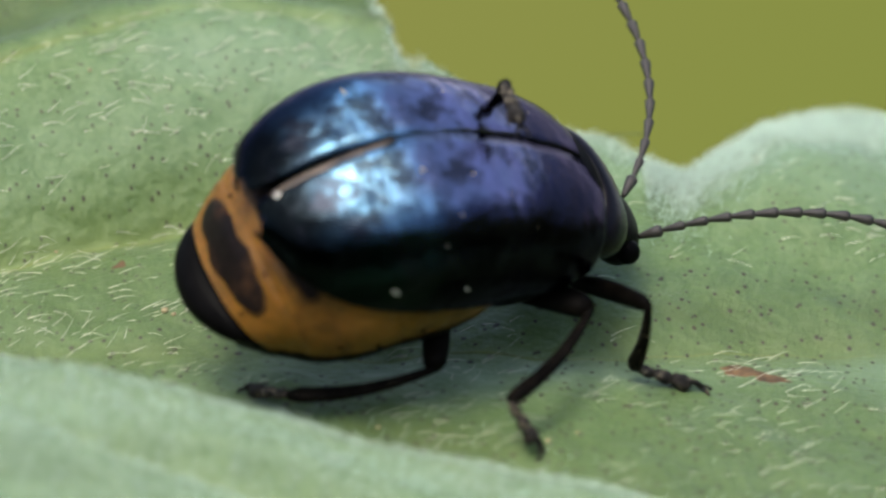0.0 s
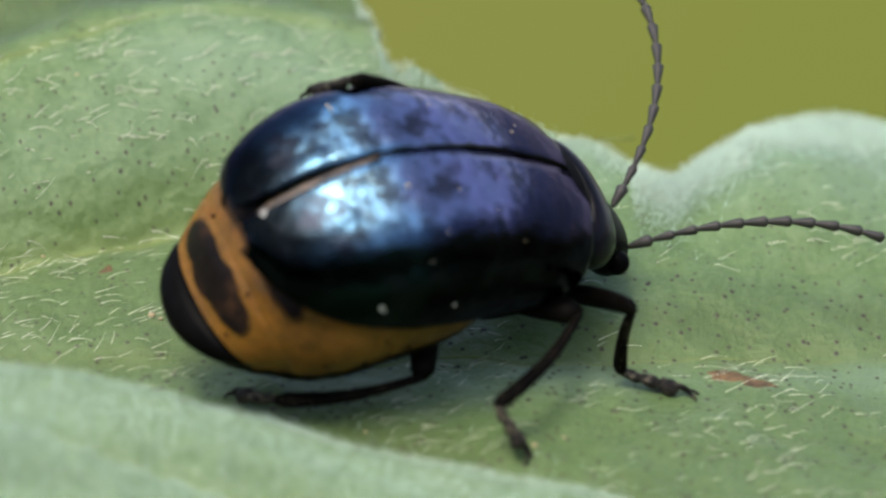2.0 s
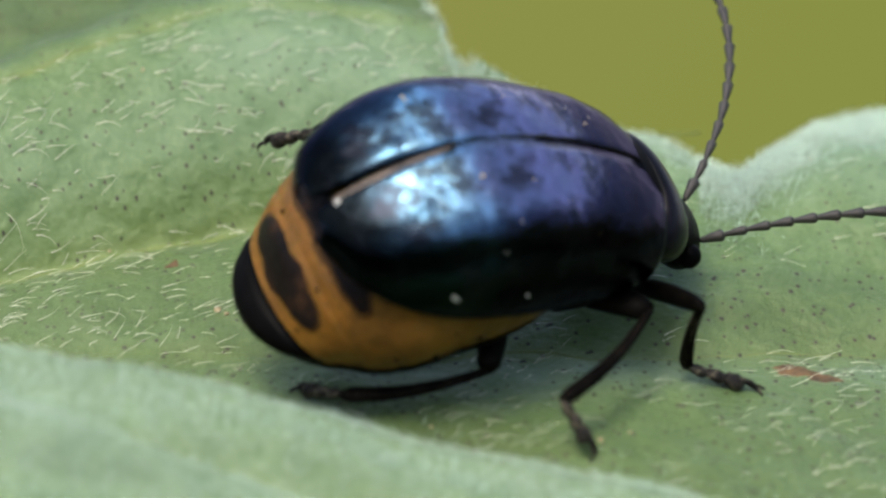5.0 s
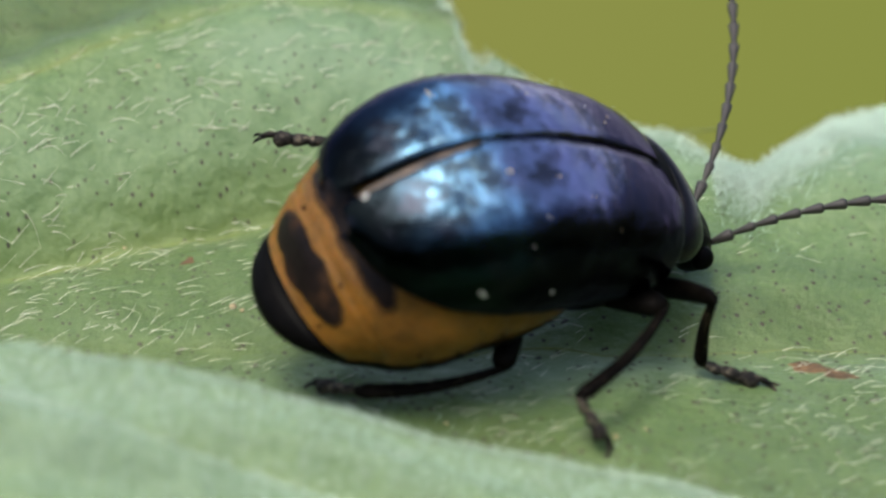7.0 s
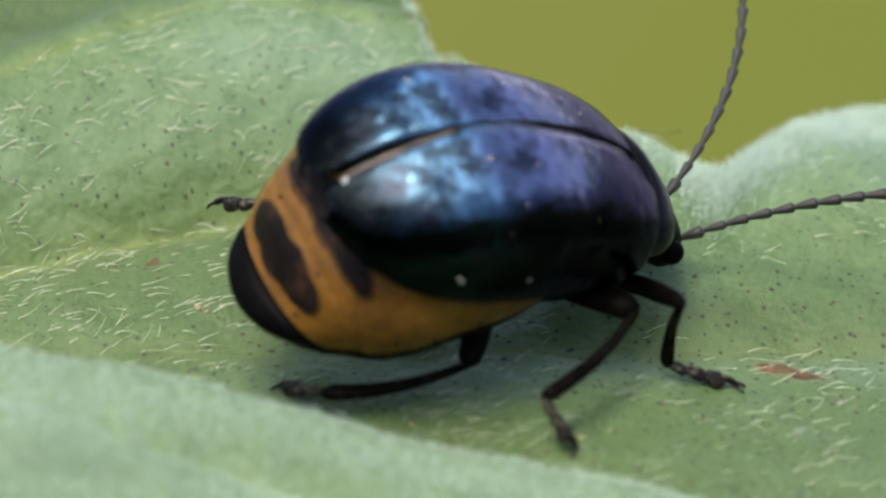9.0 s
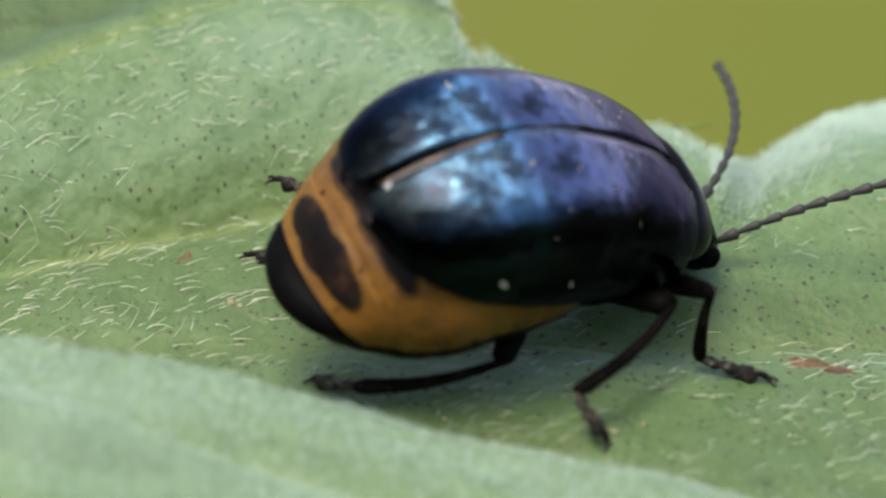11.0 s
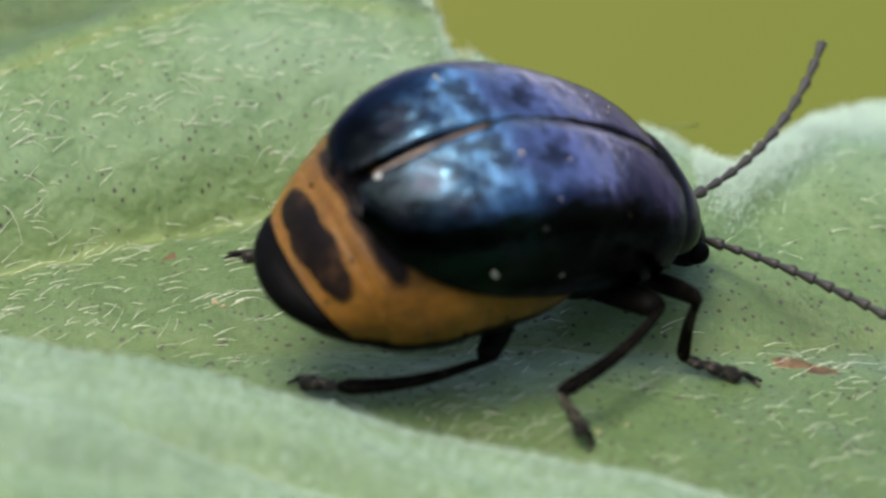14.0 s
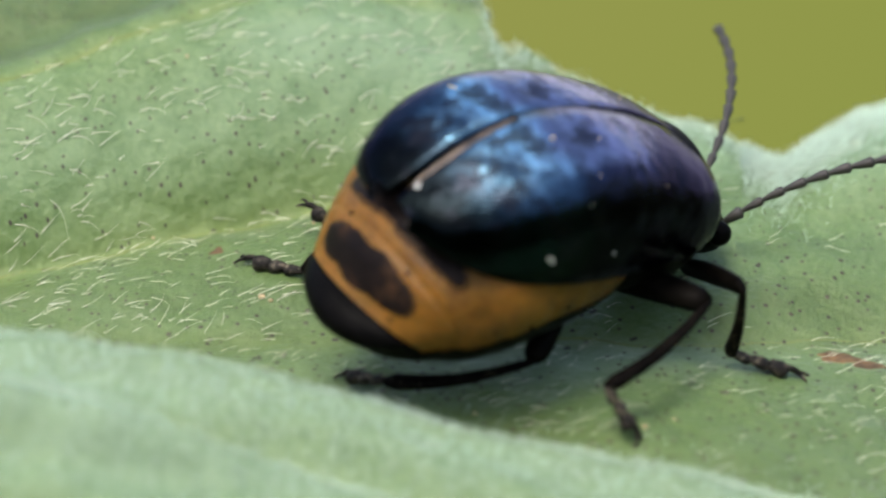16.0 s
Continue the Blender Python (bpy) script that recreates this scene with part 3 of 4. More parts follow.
for t, u, side, size, mat, label, long, turn in (
        (0.711, 0.905, -1, 0.034, FLAKE, "white flake", 2.4, -0.6), (0.498, 0.905, -1, 0.024, FLAKE, "white flake", 1.0, 0.0), (0.628, 0.139, -1, 0.035, CRUMB, "tan crumb", 1.0, 0.0),
        (0.483, 0.18, -1, 0.02, CRUMB, "tan crumb", 1.0, 0.0), (0.72, 0.3, 1, 0.014, CRUMB, "tan hair", 9.0, 1.5), (0.8, 0.3, 1, 0.02, LEG, "brown speck", 1.3, 0.0), (0.955, 0.05, -1, 0.038, FLAKE, "shiny white flake", 1.6, 0.6), (0.6, 0.6, -1, 0.012, FLAKE, "white flake", 1.0, 0.0),
        (0.2, 0.1, 1, 0.022, CRUMB, "tan crumb", 1.2, 0.3), (0.17, 0.16, 1, 0.016, CRUMB, "tan crumb", 1.0, 0.0), (0.24, 0.2, 1, 0.014, FLAKE, "white flake", 1.0, 0.0),
        (0.55, 0.42, -1, 0.013, CRUMB, "tan crumb", 1.5, 0.9), (0.38, 0.3, -1, 0.012, CRUMB, "tan crumb", 1.0, 0.0), (0.3, 0.52, -1, 0.011, CRUMB, "tan crumb", 1.0, 0.0),
        (0.68, 0.22, 1, 0.02, LEG, "brown speck", 1.6, 0.7), (0.6, 0.14, 1, 0.016, LEG, "brown speck", 1.0, 0.0), (0.45, 0.2, 1, 0.014, CRUMB, "tan crumb", 1.3, 0.2),
        (0.66, 0.32, -1, 0.016, LEG, "brown speck", 1.2, 0.4), (0.74, 0.48, -1, 0.013, LEG, "brown speck", 1.0, 0.0), (0.42, 0.42, -1, 0.014, LEG, "brown speck", 1.0, 0.0)):
    build_flake(t, u, side, size, mat, label, long, turn)


def build_margin(side, t0, t1):
    """The pale raw inner edge of a wing case."""
    ob, hinge = elytra[side]
    bm = bmesh.new()
    rows = []
    for t in np.linspace(t0, t1, 30):
        fade = min(1.0, 6 * min(t - t0, t1 - t) / (t1 - t0) + 0.05)
        shove = max(0.0, float(catmull([0, 0.55, 0.7, 0.85, 0.95, 1], [0, 0, 0.05, 0.1, 0.08, 0.0], t))) if side < 0 else 0.0
        p = elytron_place(t, 0.0, side) + Vector((0, side * shove, 0)) - hinge
        rows.append([p + Vector((0, side * y * fade, z)) for y, z in ((0.075, -0.004), (0.055, 0.008), (0.025, 0.01), (-0.012, 0.006), (-0.014, -0.05), (0.02, -0.07))])
    loft(bm, rows, closed=False)
    return part("inner_margin", bm, RAW, ob, "pale tan inner edge of the wing case")


build_margin(-1, 0.66, 0.97)


def build_wings():
    bm = bmesh.new()
    rings = []
    for t in np.linspace(0.03, 0.84, 30):
        inner, outer, crest, edge = [float(v) for v in elytron_outline(t)]
        o, c = outer - 0.18, crest - 0.07
        x = XF + (XR - XF) * t
        rings.append([(x, o * math.cos(a), edge - 0.1 + (c - edge + 0.02 * math.sin(9 * a + 5 * t)) * max(0, math.sin(a)) ** 0.9 - 0.25 * max(0, -math.sin(a))) for a in np.linspace(0, 2 * math.pi, 40, endpoint=False)])
    loft(bm, rings)
    return part("folded_wing", bm, WING, beetle, "folded pinkish brown wing membrane under the wing cases")


build_wings()

# rings of the abdomen: place along the body, height, lean, half width, half height
AB = [
    (1.0, -0.2, 0.0, 1.3, 0.6), (-0.04, -0.37, 4.8, 1.8, 1.07), (-1.14, -0.51, 7.6, 1.98, 1.28), (-2.13, -0.71, 11.2, 2.04, 1.34),
    (-2.59, -1.06, 21.3, 1.79, 1.2), (-2.79, -1.18, 48.2, 1.59, 0.92), (-3.06, -1.43, 66.0, 1.37, 0.62), (-3.33, -1.65, 78.5, 1.06, 0.6),
    (-3.47, -1.98, 90.2, 0.8, 0.62)]
AB_UNDER = [(1.0, -0.8), (0.05, -1.43), (-0.97, -1.78), (-1.87, -2.02), (-2.3, -2.12), (-2.6, -2.15), (-2.9, -2.13), (-3.15, -2.1), (-3.4, -2.05)]
AB_ROOT = Vector((-0.5, 0, 0.2))
SEAMS = (2.2, 3.2, 4.62, 6.35)


def abdomen_point(s, a, grow=0.0):
    """A place on the abdomen; s counts its rings, a is the angle round it, 90 degrees on its back."""
    x, z, lean, w, h = (float(catmull(range(9), [r[k] for r in AB], s)) for k in range(5))
    dent = sum(0.025 * math.exp(-((s - q) / 0.09) ** 2) for q in SEAMS)
    w, h, lean = w + grow - dent, h + grow - dent, radians(lean)
    if s > 7.0:
        k = math.sqrt(max(0.004, 1 - (s - 7.0) ** 2))
        w, h = w * k, h * k
    c, q = math.cos(a), math.sin(a)
    if q >= 0:
        return Vector((x - math.sin(lean) * h * q, w * c, z + math.cos(lean) * h * q)) - AB_ROOT
    ux, uz = (float(catmull(range(9), [r[k] for r in AB_UNDER], s)) for k in range(2))
    d = Vector((ux - x, 0, uz - z))
    d = d * (1 + (grow - dent) / max(d.length, 0.05))
    return Vector((x - d.x * q, w * c, z - d.z * q)) - AB_ROOT


def shell(name, s0, s1, a0, a1, grow, mat, label, parent, oval=False):
    """A plate that lies on the abdomen."""
    bm = bmesh.new()
    ns, na = 26, 40
    rows = []
    for i in range(ns):
        u = i / (ns - 1)
        row = []
        for k in range(na):
            v = k / (na - 1)
            wide = math.sqrt(max(0.0, 1 - abs(2 * v - 1) ** 2.6)) if oval else 1.0
            rim = min(1, 5 * min(u, 1 - u)) * (min(1, 10 * wide) if oval else 1)
            wob = 1 + 0.26 * noise.noise(Vector((5 * v, 3 * (u > 0.5), s0))) + 0.1 * noise.noise(Vector((19 * v, 5 * (u > 0.5), s0))) if oval else 1.0
            s = 0.5 * (s0 + s1) + (s1 - s0) * (u - 0.5) * wide * wob
            row.append(abdomen_point(s, radians(a0 + (a1 - a0) * v), grow * rim ** 0.5 - 0.012 * (1 - rim)))
        rows.append(row)
    full = abs(a1 - a0) >= 359
    loft(bm, [r[:-1] for r in rows] if full else rows, closed=full, caps=False)
    return part(name, bm, mat, parent, label)


def build_abdomen():
    bm = bmesh.new()
    loft(bm, [[abdomen_point(s, a) for a in np.linspace(0, 2 * math.pi, 60, endpoint=False)] for s in np.linspace(0, 8, 150)])
    ab = part("abdomen", bm, ORANGE, beetle, "swollen amber abdomen pushed out behind the wing cases")
    ab.location = AB_ROOT * MM
    shell("tail_plate", 6.15, 8.0, 0, 360, 0.03, BLACK, "black tail tip", ab)
    for s0, s1, a0, a1 in ((4.66, 6.06, 41, 139), (3.4, 4.42, 35, 145)):
        shell("plate_rim", s0, s1, a0, a1, 0.007, RIM, "brown edge round a dark plate", ab, True)
    shell("back_plate", 4.74, 5.98, 44, 136, 0.015, PLATE, "dark brown oval plate", ab, True)
    shell("back_plate", 3.5, 4.34, 38, 142, 0.012, PLATE, "dark brown oval plate", ab, True)
    shell("tail_side_plate", 5.4, 6.5, 184, 356, 0.018, BLACK, "black flank before the tail tip", ab)
    shell("belly_plate", 0.2, 6.5, 188, 352, 0.02, BLACK, "black underside", ab)
    for s, a, size in ((2.6, 186, 0.05), (3.4, 178, 0.04), (1.9, 182, 0.04), (3.2, 196, 0.03), (4.6, 60, 0.045), (4.7, 116, 0.04), (5.9, 128, 0.035), (2.3, 170, 0.03)):
        bm = bmesh.new()
        bmesh.ops.create_icosphere(bm, subdivisions=2, radius=size * MM)
        spot_at = abdomen_point(s, radians(a))
        for v in bm.verts:
            v.co = v.co * (1 + 0.3 * noise.noise(v.co * 40000)) * 0.9 + spot_at * MM
        part("speck", bm, BLACK, ab, "small dark speck")
    return ab


abdomen = build_abdomen()


def build_front():
    bm = bmesh.new()
    n = 40
    spec = [(2.55, 0.9, 0.75, -0.85), (2.35, 1.25, 0.95, -1.1), (1.6, 1.55, 0.9, -1.35), (0.8, 1.6, 0.8, -1.38), (0.2, 1.3, 0.6, -1.1), (-0.3, 0.8, 0.2, -0.55)]
    loft(bm, [[(x, w * math.cos(a), 0.5 * (t + b) + 0.5 * (t - b) * math.sin(a)) for a in np.linspace(0, 2 * math.pi, n, endpoint=False)] for x, w, t, b in spec])
    part("thorax", bm, BLACK, beetle, "black underside of the thorax")
    # neck shield and head hang down in front
    tip = pose(2.4 * MM, 0, 0.3 * MM, 0, 38, 0)
    bm = bmesh.new()
    spec = [(-0.12, 0.95, 0.4, -0.5), (-0.06, 1.1, 0.48, -0.6), (0.08, 1.2, 0.52, -0.62), (0.36, 1.22, 0.5, -0.6), (0.62, 1.14, 0.42, -0.56), (0.77, 1.02, 0.34, -0.5), (0.82, 0.92, 0.27, -0.42), (0.79, 0.76, 0.18, -0.3)]
    loft(bm, [[(x - 0.14 * abs(math.cos(a)) ** 3, w * math.copysign(abs(math.cos(a)) ** 0.85, math.cos(a)), b + (t - b) * (0.5 + 0.5 * math.sin(a))) for a in np.linspace(0, 2 * math.pi, n, endpoint=False)] for x, w, t, b in spec])
    shield = part("pronotum", bm, SHIELD, beetle, "short blue-black neck shield")
    shield.matrix_basis = tip
    bm = bmesh.new()
    spec = [(0.6, 0.55, 0.2, -0.3), (0.85, 0.76, 0.3, -0.45), (1.15, 0.84, 0.33, -0.55), (1.5, 0.78, 0.3, -0.58), (1.75, 0.56, 0.12, -0.55), (1.9, 0.36, -0.08, -0.5), (1.96, 0.15, -0.2, -0.42)]
    loft(bm, [[(x, w * math.cos(a), 0.5 * (t + b) + 0.5 * (t - b) * math.sin(a)) for a in np.linspace(0, 2 * math.pi, n, endpoint=False)] for x, w, t, b in spec])
    head = part("head", bm, BLACK, beetle, "black head")
    head.matrix_basis = tip
    for side in (-1, 1):
        bm = bmesh.new()
        bmesh.ops.create_uvsphere(bm, u_segments=20, v_segments=14, radius=0.2 * MM)
        eye = part("eye", bm, BLACK, head, "bulging black eye")
        eye.location = Vector((1.25, 0.76 * side, -0.02)) * MM
    return tip, (shield, head)


NECK, front_parts = build_front()

# ---- beetle: poses in time ----
# seconds, place in millimetres, turns in degrees
BODY = [
    (0, 0.18, 0.9, 0.20, 23.4, 12.6, 30.1), (0.5, 0.26, 0.9, 0.20, 23.5, 12.8, 30.4), (0.7, 0.26, 0.9, 0.20, 24.0, 12.8, 30.3),
    (1, 0.22, 0.9, 0.12, 23.8, 12.2, 29.8), (1.1, 0.2, 0.9, 0.12, 23.8, 12.0, 29.7), (1.5, 0.19, 0.9, 0.05, 23.3, 11.2, 29.6),
    (2, 0.19, 0.9, 0.03, 23.5, 11.5, 29.9), (2.5, 0.24, 0.9, 0.00, 23.7, 11.6, 29.9), (3, 0.29, 0.9, 0.08, 24.0, 11.8, 29.8),
    (3.5, 0.27, 0.9, 0.14, 23.3, 12.5, 30.1), (4, 0.26, 0.9, 0.12, 23.4, 12.4, 29.7), (4.5, 0.25, 0.9, 0.10, 23.5, 11.9, 29.9),
    (5, 0.30, 0.9, 0.10, 23.6, 12.2, 29.9), (5.2, 0.31, 0.9, 0.10, 23.6, 12.2, 30.0), (7.3, 0.38, 0.9, 0.05, 23.7, 14.4, 32.6),
    (7.5, 0.45, 0.9, -0.08, 23.7, 14.3, 32.4), (8, 0.47, 0.9, 0.24, 23.7, 16.1, 32.5), (8.2, 0.53, 0.9, 0.28, 23.7, 16.3, 32.8),
    (10.3, 0.45, 0.9, 0.26, 23.6, 16.0, 34.3), (10.5, 0.46, 0.9, 0.22, 23.2, 16.0, 34.3), (11, 0.61, 0.9, 0.09, 23.8, 16.5, 34.5),
    (11.5, 0.55, 0.9, 0.06, 22.5, 16.1, 35.1), (12, 0.68, 0.9, 0.14, 22.1, 16.4, 35.9), (12.5, 0.69, 0.9, 0.14, 22.4, 16.5, 35.8),
    (13, 0.68, 0.9, 0.17, 22.4, 17.0, 35.2), (13.5, 0.67, 0.9, 0.20, 22.5, 16.9, 34.9), (14, 0.68, 0.9, 0.20, 22.2, 17.2, 34.8),
    (14.5, 0.69, 0.9, 0.23, 22.3, 17.0, 35.3), (15, 0.80, 0.9, 0.09, 21.1, 15.9, 36.5), (15.5, 0.61, 0.9, 0.09, 17.2, 15.2, 38.9),
    (16, 0.47, 0.9, 0.10, 12.3, 14.5, 40.6)]
# seconds, lean of the abdomen in degrees, millimetres by which it is drawn in
ABDOMEN = [
    (0.0, -0.5, 0.11), (0.5, -0.5, 0.11), (1.0, -1.2, 0.09), (1.5, -1.5, 0.07), (2.0, -1.6, 0.05), (2.5, -0.6, 0.03), (3.0, -0.7, 0.02), (3.5, -4.2, 0), (4.0, -4.7, 0),
    (5.2, -5.0, 0), (6.8, -5.0, 0), (7.3, -4.5, -0.1), (7.5, -3.8, -0.15), (8.0, -7.0, -0.03), (8.2, -7.0, 0), (10.3, -5.0, -0.05), (10.5, -3.5, -0.06), (11.0, -2.3, -0.03), (11.5, -3.2, -0.03), (12.0, -2.0, -0.03),
    (14.5, -1.7, -0.05), (15.0, -1.1, -0.13), (15.5, -0.8, -0.08), (16.0, -0.6, -0.03)]


# seconds, millimetres by which the head is drawn in
TUCK = [(0.0, 0), (8.2, 0), (11.0, 0.02), (11.5, 0.04), (12.0, 0.2), (12.5, 0.2), (13.0, 0.1), (13.5, 0), (14.5, 0), (15.0, 0.36), (15.5, 0.36), (16.0, 0.24)]


def tuck_at(t):
    a = np.array(TUCK)
    k = float(np.interp(t, a[:, 0], a[:, 1]))
    return Vector((-k, 0, -0.1 * k))


def body_at(t):
    a = np.array(BODY)
    v = [float(np.interp(t, a[:, 0], a[:, k])) for k in range(1, 7)]
    return pose(v[0] * MM, v[1] * MM, v[2] * MM, *v[3:])


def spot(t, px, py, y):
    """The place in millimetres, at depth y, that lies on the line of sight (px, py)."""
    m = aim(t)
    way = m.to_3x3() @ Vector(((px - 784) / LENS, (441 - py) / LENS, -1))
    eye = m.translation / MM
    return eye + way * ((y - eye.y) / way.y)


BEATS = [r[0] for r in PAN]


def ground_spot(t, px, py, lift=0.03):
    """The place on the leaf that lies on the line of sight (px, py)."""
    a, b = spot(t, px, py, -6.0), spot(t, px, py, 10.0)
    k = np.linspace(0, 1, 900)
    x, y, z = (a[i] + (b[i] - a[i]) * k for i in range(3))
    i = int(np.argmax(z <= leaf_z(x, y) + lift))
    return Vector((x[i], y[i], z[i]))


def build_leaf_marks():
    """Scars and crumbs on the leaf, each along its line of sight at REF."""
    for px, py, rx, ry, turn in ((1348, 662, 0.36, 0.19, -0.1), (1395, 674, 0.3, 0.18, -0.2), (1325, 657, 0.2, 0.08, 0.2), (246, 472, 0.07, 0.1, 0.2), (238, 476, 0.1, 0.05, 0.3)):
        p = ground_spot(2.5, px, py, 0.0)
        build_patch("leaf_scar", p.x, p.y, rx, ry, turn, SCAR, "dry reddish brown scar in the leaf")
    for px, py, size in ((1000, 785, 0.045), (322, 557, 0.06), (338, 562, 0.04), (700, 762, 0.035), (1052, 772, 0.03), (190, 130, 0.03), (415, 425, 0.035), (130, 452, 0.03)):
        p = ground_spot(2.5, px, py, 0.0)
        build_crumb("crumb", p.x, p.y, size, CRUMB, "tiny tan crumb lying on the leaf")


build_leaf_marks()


def limb_pose(a, b, up):
    """A pose at a whose x axis runs to b and whose z axis leans to up. Millimetres in, metres out."""
    x = (b - a).normalized()
    y = up.cross(x).normalized()
    z = x.cross(y)
    m = Matrix((x, y, z)).transposed().to_4x4()
    m.translation = a * MM
    return m


def build_leg(name, femur, tibia, tarsus, fat):
    bm = bmesh.new()
    u = np.linspace(0, 1, 14)
    tube(bm, [(femur * k, 0, 0.05 * math.sin(math.pi * k)) for k in u], [0.9 * fat * (0.55 + 0.45 * math.sin(math.pi * (0.1 + 0.75 * k))) * (1 if 0.02 < k < 0.98 else 0.6) for k in u], 14, 0.8)
    leg = part(name, bm, LEG, beetle)
    bm = bmesh.new()
    tube(bm, [(tibia * k, 0, 0.06 * tibia * math.sin(math.pi * k)) for k in u], [(0.07 + 0.075 * k - 0.06 * (k > 0.96)) for k in u], 12, 0.75)
    shin = part("tibia", bm, LEG, leg)
    bm = bmesh.new()
    for _ in range(90):
        k, q, ln = RNG.uniform(0.15, 1.0), RNG.uniform(0, 2 * math.pi), RNG.uniform(0.05, 0.1)
        r = 0.055 + 0.055 * k
        a = Vector((tibia * k, 0.75 * r * math.cos(q), 0.06 * tibia * math.sin(math.pi * k) + r * math.sin(q)))
        b = a + Vector((0.8, 0.55 * math.cos(q), 0.55 * math.sin(q))) * ln
        tube(bm, [a, b], [0.006, 0.0015], 3)
    tagged(part("bristle", bm, BRISTLE, shin, "short fine brown bristles"), "short fine brown bristles", kind="stuff")
    bm = bmesh.new()
    for i in range(3):
        a, b = tarsus * i / 4.4, tarsus * (i + 1.2) / 4.4
        r = (0.085, 0.1, 0.125)[i]
        tube(bm, [(a, 0, 0.012), (a + 0.25 * (b - a), 0, 0.02), (a + 0.6 * (b - a), 0, 0.01), (a + 0.88 * (b - a), 0, -0.015), (b, 0, -0.035)], [0.05, r * 0.75, r, r * 0.95, r * 0.45], 12, 1.25)
    tube(bm, [(0.55 * tarsus, 0, 0.05), (0.68 * tarsus, 0, 0.08), (0.8 * tarsus, 0, 0.07), (0.88 * tarsus, 0, 0.03)], [0.035, 0.045, 0.055, 0.045], 10)
    for side in (-1, 1):
        c = tarsus * 0.86
        tube(bm, [(c, 0.02 * side, 0.03), (c + 0.07 * tarsus, 0.07 * side, 0.03), (c + 0.12 * tarsus, 0.1 * side, -0.01), (c + 0.14 * tarsus, 0.1 * side, -0.06)], [0.03, 0.027, 0.02, 0.006], 8)
    foot = part("tarsus", bm, FOOT, leg, "grey-brown hairy foot with paired claws")
    return leg, shin, foot


def two_bones(a, c, l1, l2, hint):
    """The joint between a and c for bones of length l1 and l2, bent towards hint."""
    d = c - a
    r = min(max(d.length, abs(l1 - l2) + 1e-3), l1 + l2 - 1e-3)
    k = (l1 * l1 - l2 * l2 + r * r) / (2 * r)
    h = math.sqrt(max(0.0, l1 * l1 - k * k))
    n = d.normalized()
    side = hint - n * hint.dot(n)
    return a + n * k + side.normalized() * h


def leg_rows(limbs, lengths, hip, hint, feet, stay=None, beats=BEATS):
    """Key a leg whose hip is on the body and whose ankle and claw are where feet(t) says; stay holds the first knee and hip of a planted leg."""
    leg, shin, foot = limbs
    l1, l2, l3 = lengths
    rows = ([], [], [])
    for t in beats:
        b = body_at(t)
        h = b @ (Vector(hip) * MM) / MM
        ankle, claw = feet(t)
        up = Vector(hint)
        if stay is not None:
            axis = (ankle - h).normalized()
            drift = stay[0] - h
            up = (drift - axis * drift.dot(axis)).normalized()
        knee = two_bones(h, ankle, l1, l2, up)
        f = limb_pose(h, knee, up)
        s = limb_pose(knee, knee + (ankle - knee), up)
        end = knee + (ankle - knee).normalized() * l2
        k = limb_pose(end, end + (claw - ankle), Vector((0, 0, 1)))
        rows[0].append((t, b.inverted() @ f))
        rows[1].append((t, f.inverted() @ s))
        rows[2].append((t, f.inverted() @ k))
    for ob, r in zip(limbs, rows):
        walk(ob, r)


def planted(ankle, claw):
    return lambda t: (ankle, claw)


LEGS = []
REF = 2.5


def add_leg(name, fat, hip, knee, ankle, claw, feet=None):
    """Build a leg to the joints that it has at REF. Without feet it stays planted there."""
    b = body_at(REF)
    h = b @ (Vector(hip) * MM) / MM
    lengths = ((knee - h).length, (ankle - knee).length, (claw - ankle).length)
    mid = (ankle - h).normalized()
    hint = ((knee - h) - mid * (knee - h).dot(mid))
    LEGS.append((build_leg(name, *lengths, fat), lengths, hip, hint.normalized(), feet or planted(ankle, claw), None if feet else (knee, h)))


add_leg("hind_leg", 0.25, (0.0, -0.75, -1.0), spot(REF, 800, 664, -0.9), spot(REF, 540, 704, -1.1), ground_spot(REF, 458, 692))
add_leg("middle_leg", 0.3, (0.75, -0.45, -1.1), spot(REF, 1082, 553, 0.1), spot(REF, 932, 714, -1.9), ground_spot(REF, 992, 812))
add_leg("front_leg", 0.19, (2.5, -0.85, -1.0), spot(REF, 1176, 541, -0.3), ground_spot(REF, 1150, 654, 0.22), ground_spot(REF, 1290, 698))
add_leg("front_leg", 0.2, (2.2, 0.6, -0.75), Vector((2.6, 2.3, -0.85)), Vector((2.2, 2.9, float(leaf_z(2.2, 2.9)) + 0.15)), Vector((2.7, 3.5, float(leaf_z(2.7, 3.5)) + 0.03)))

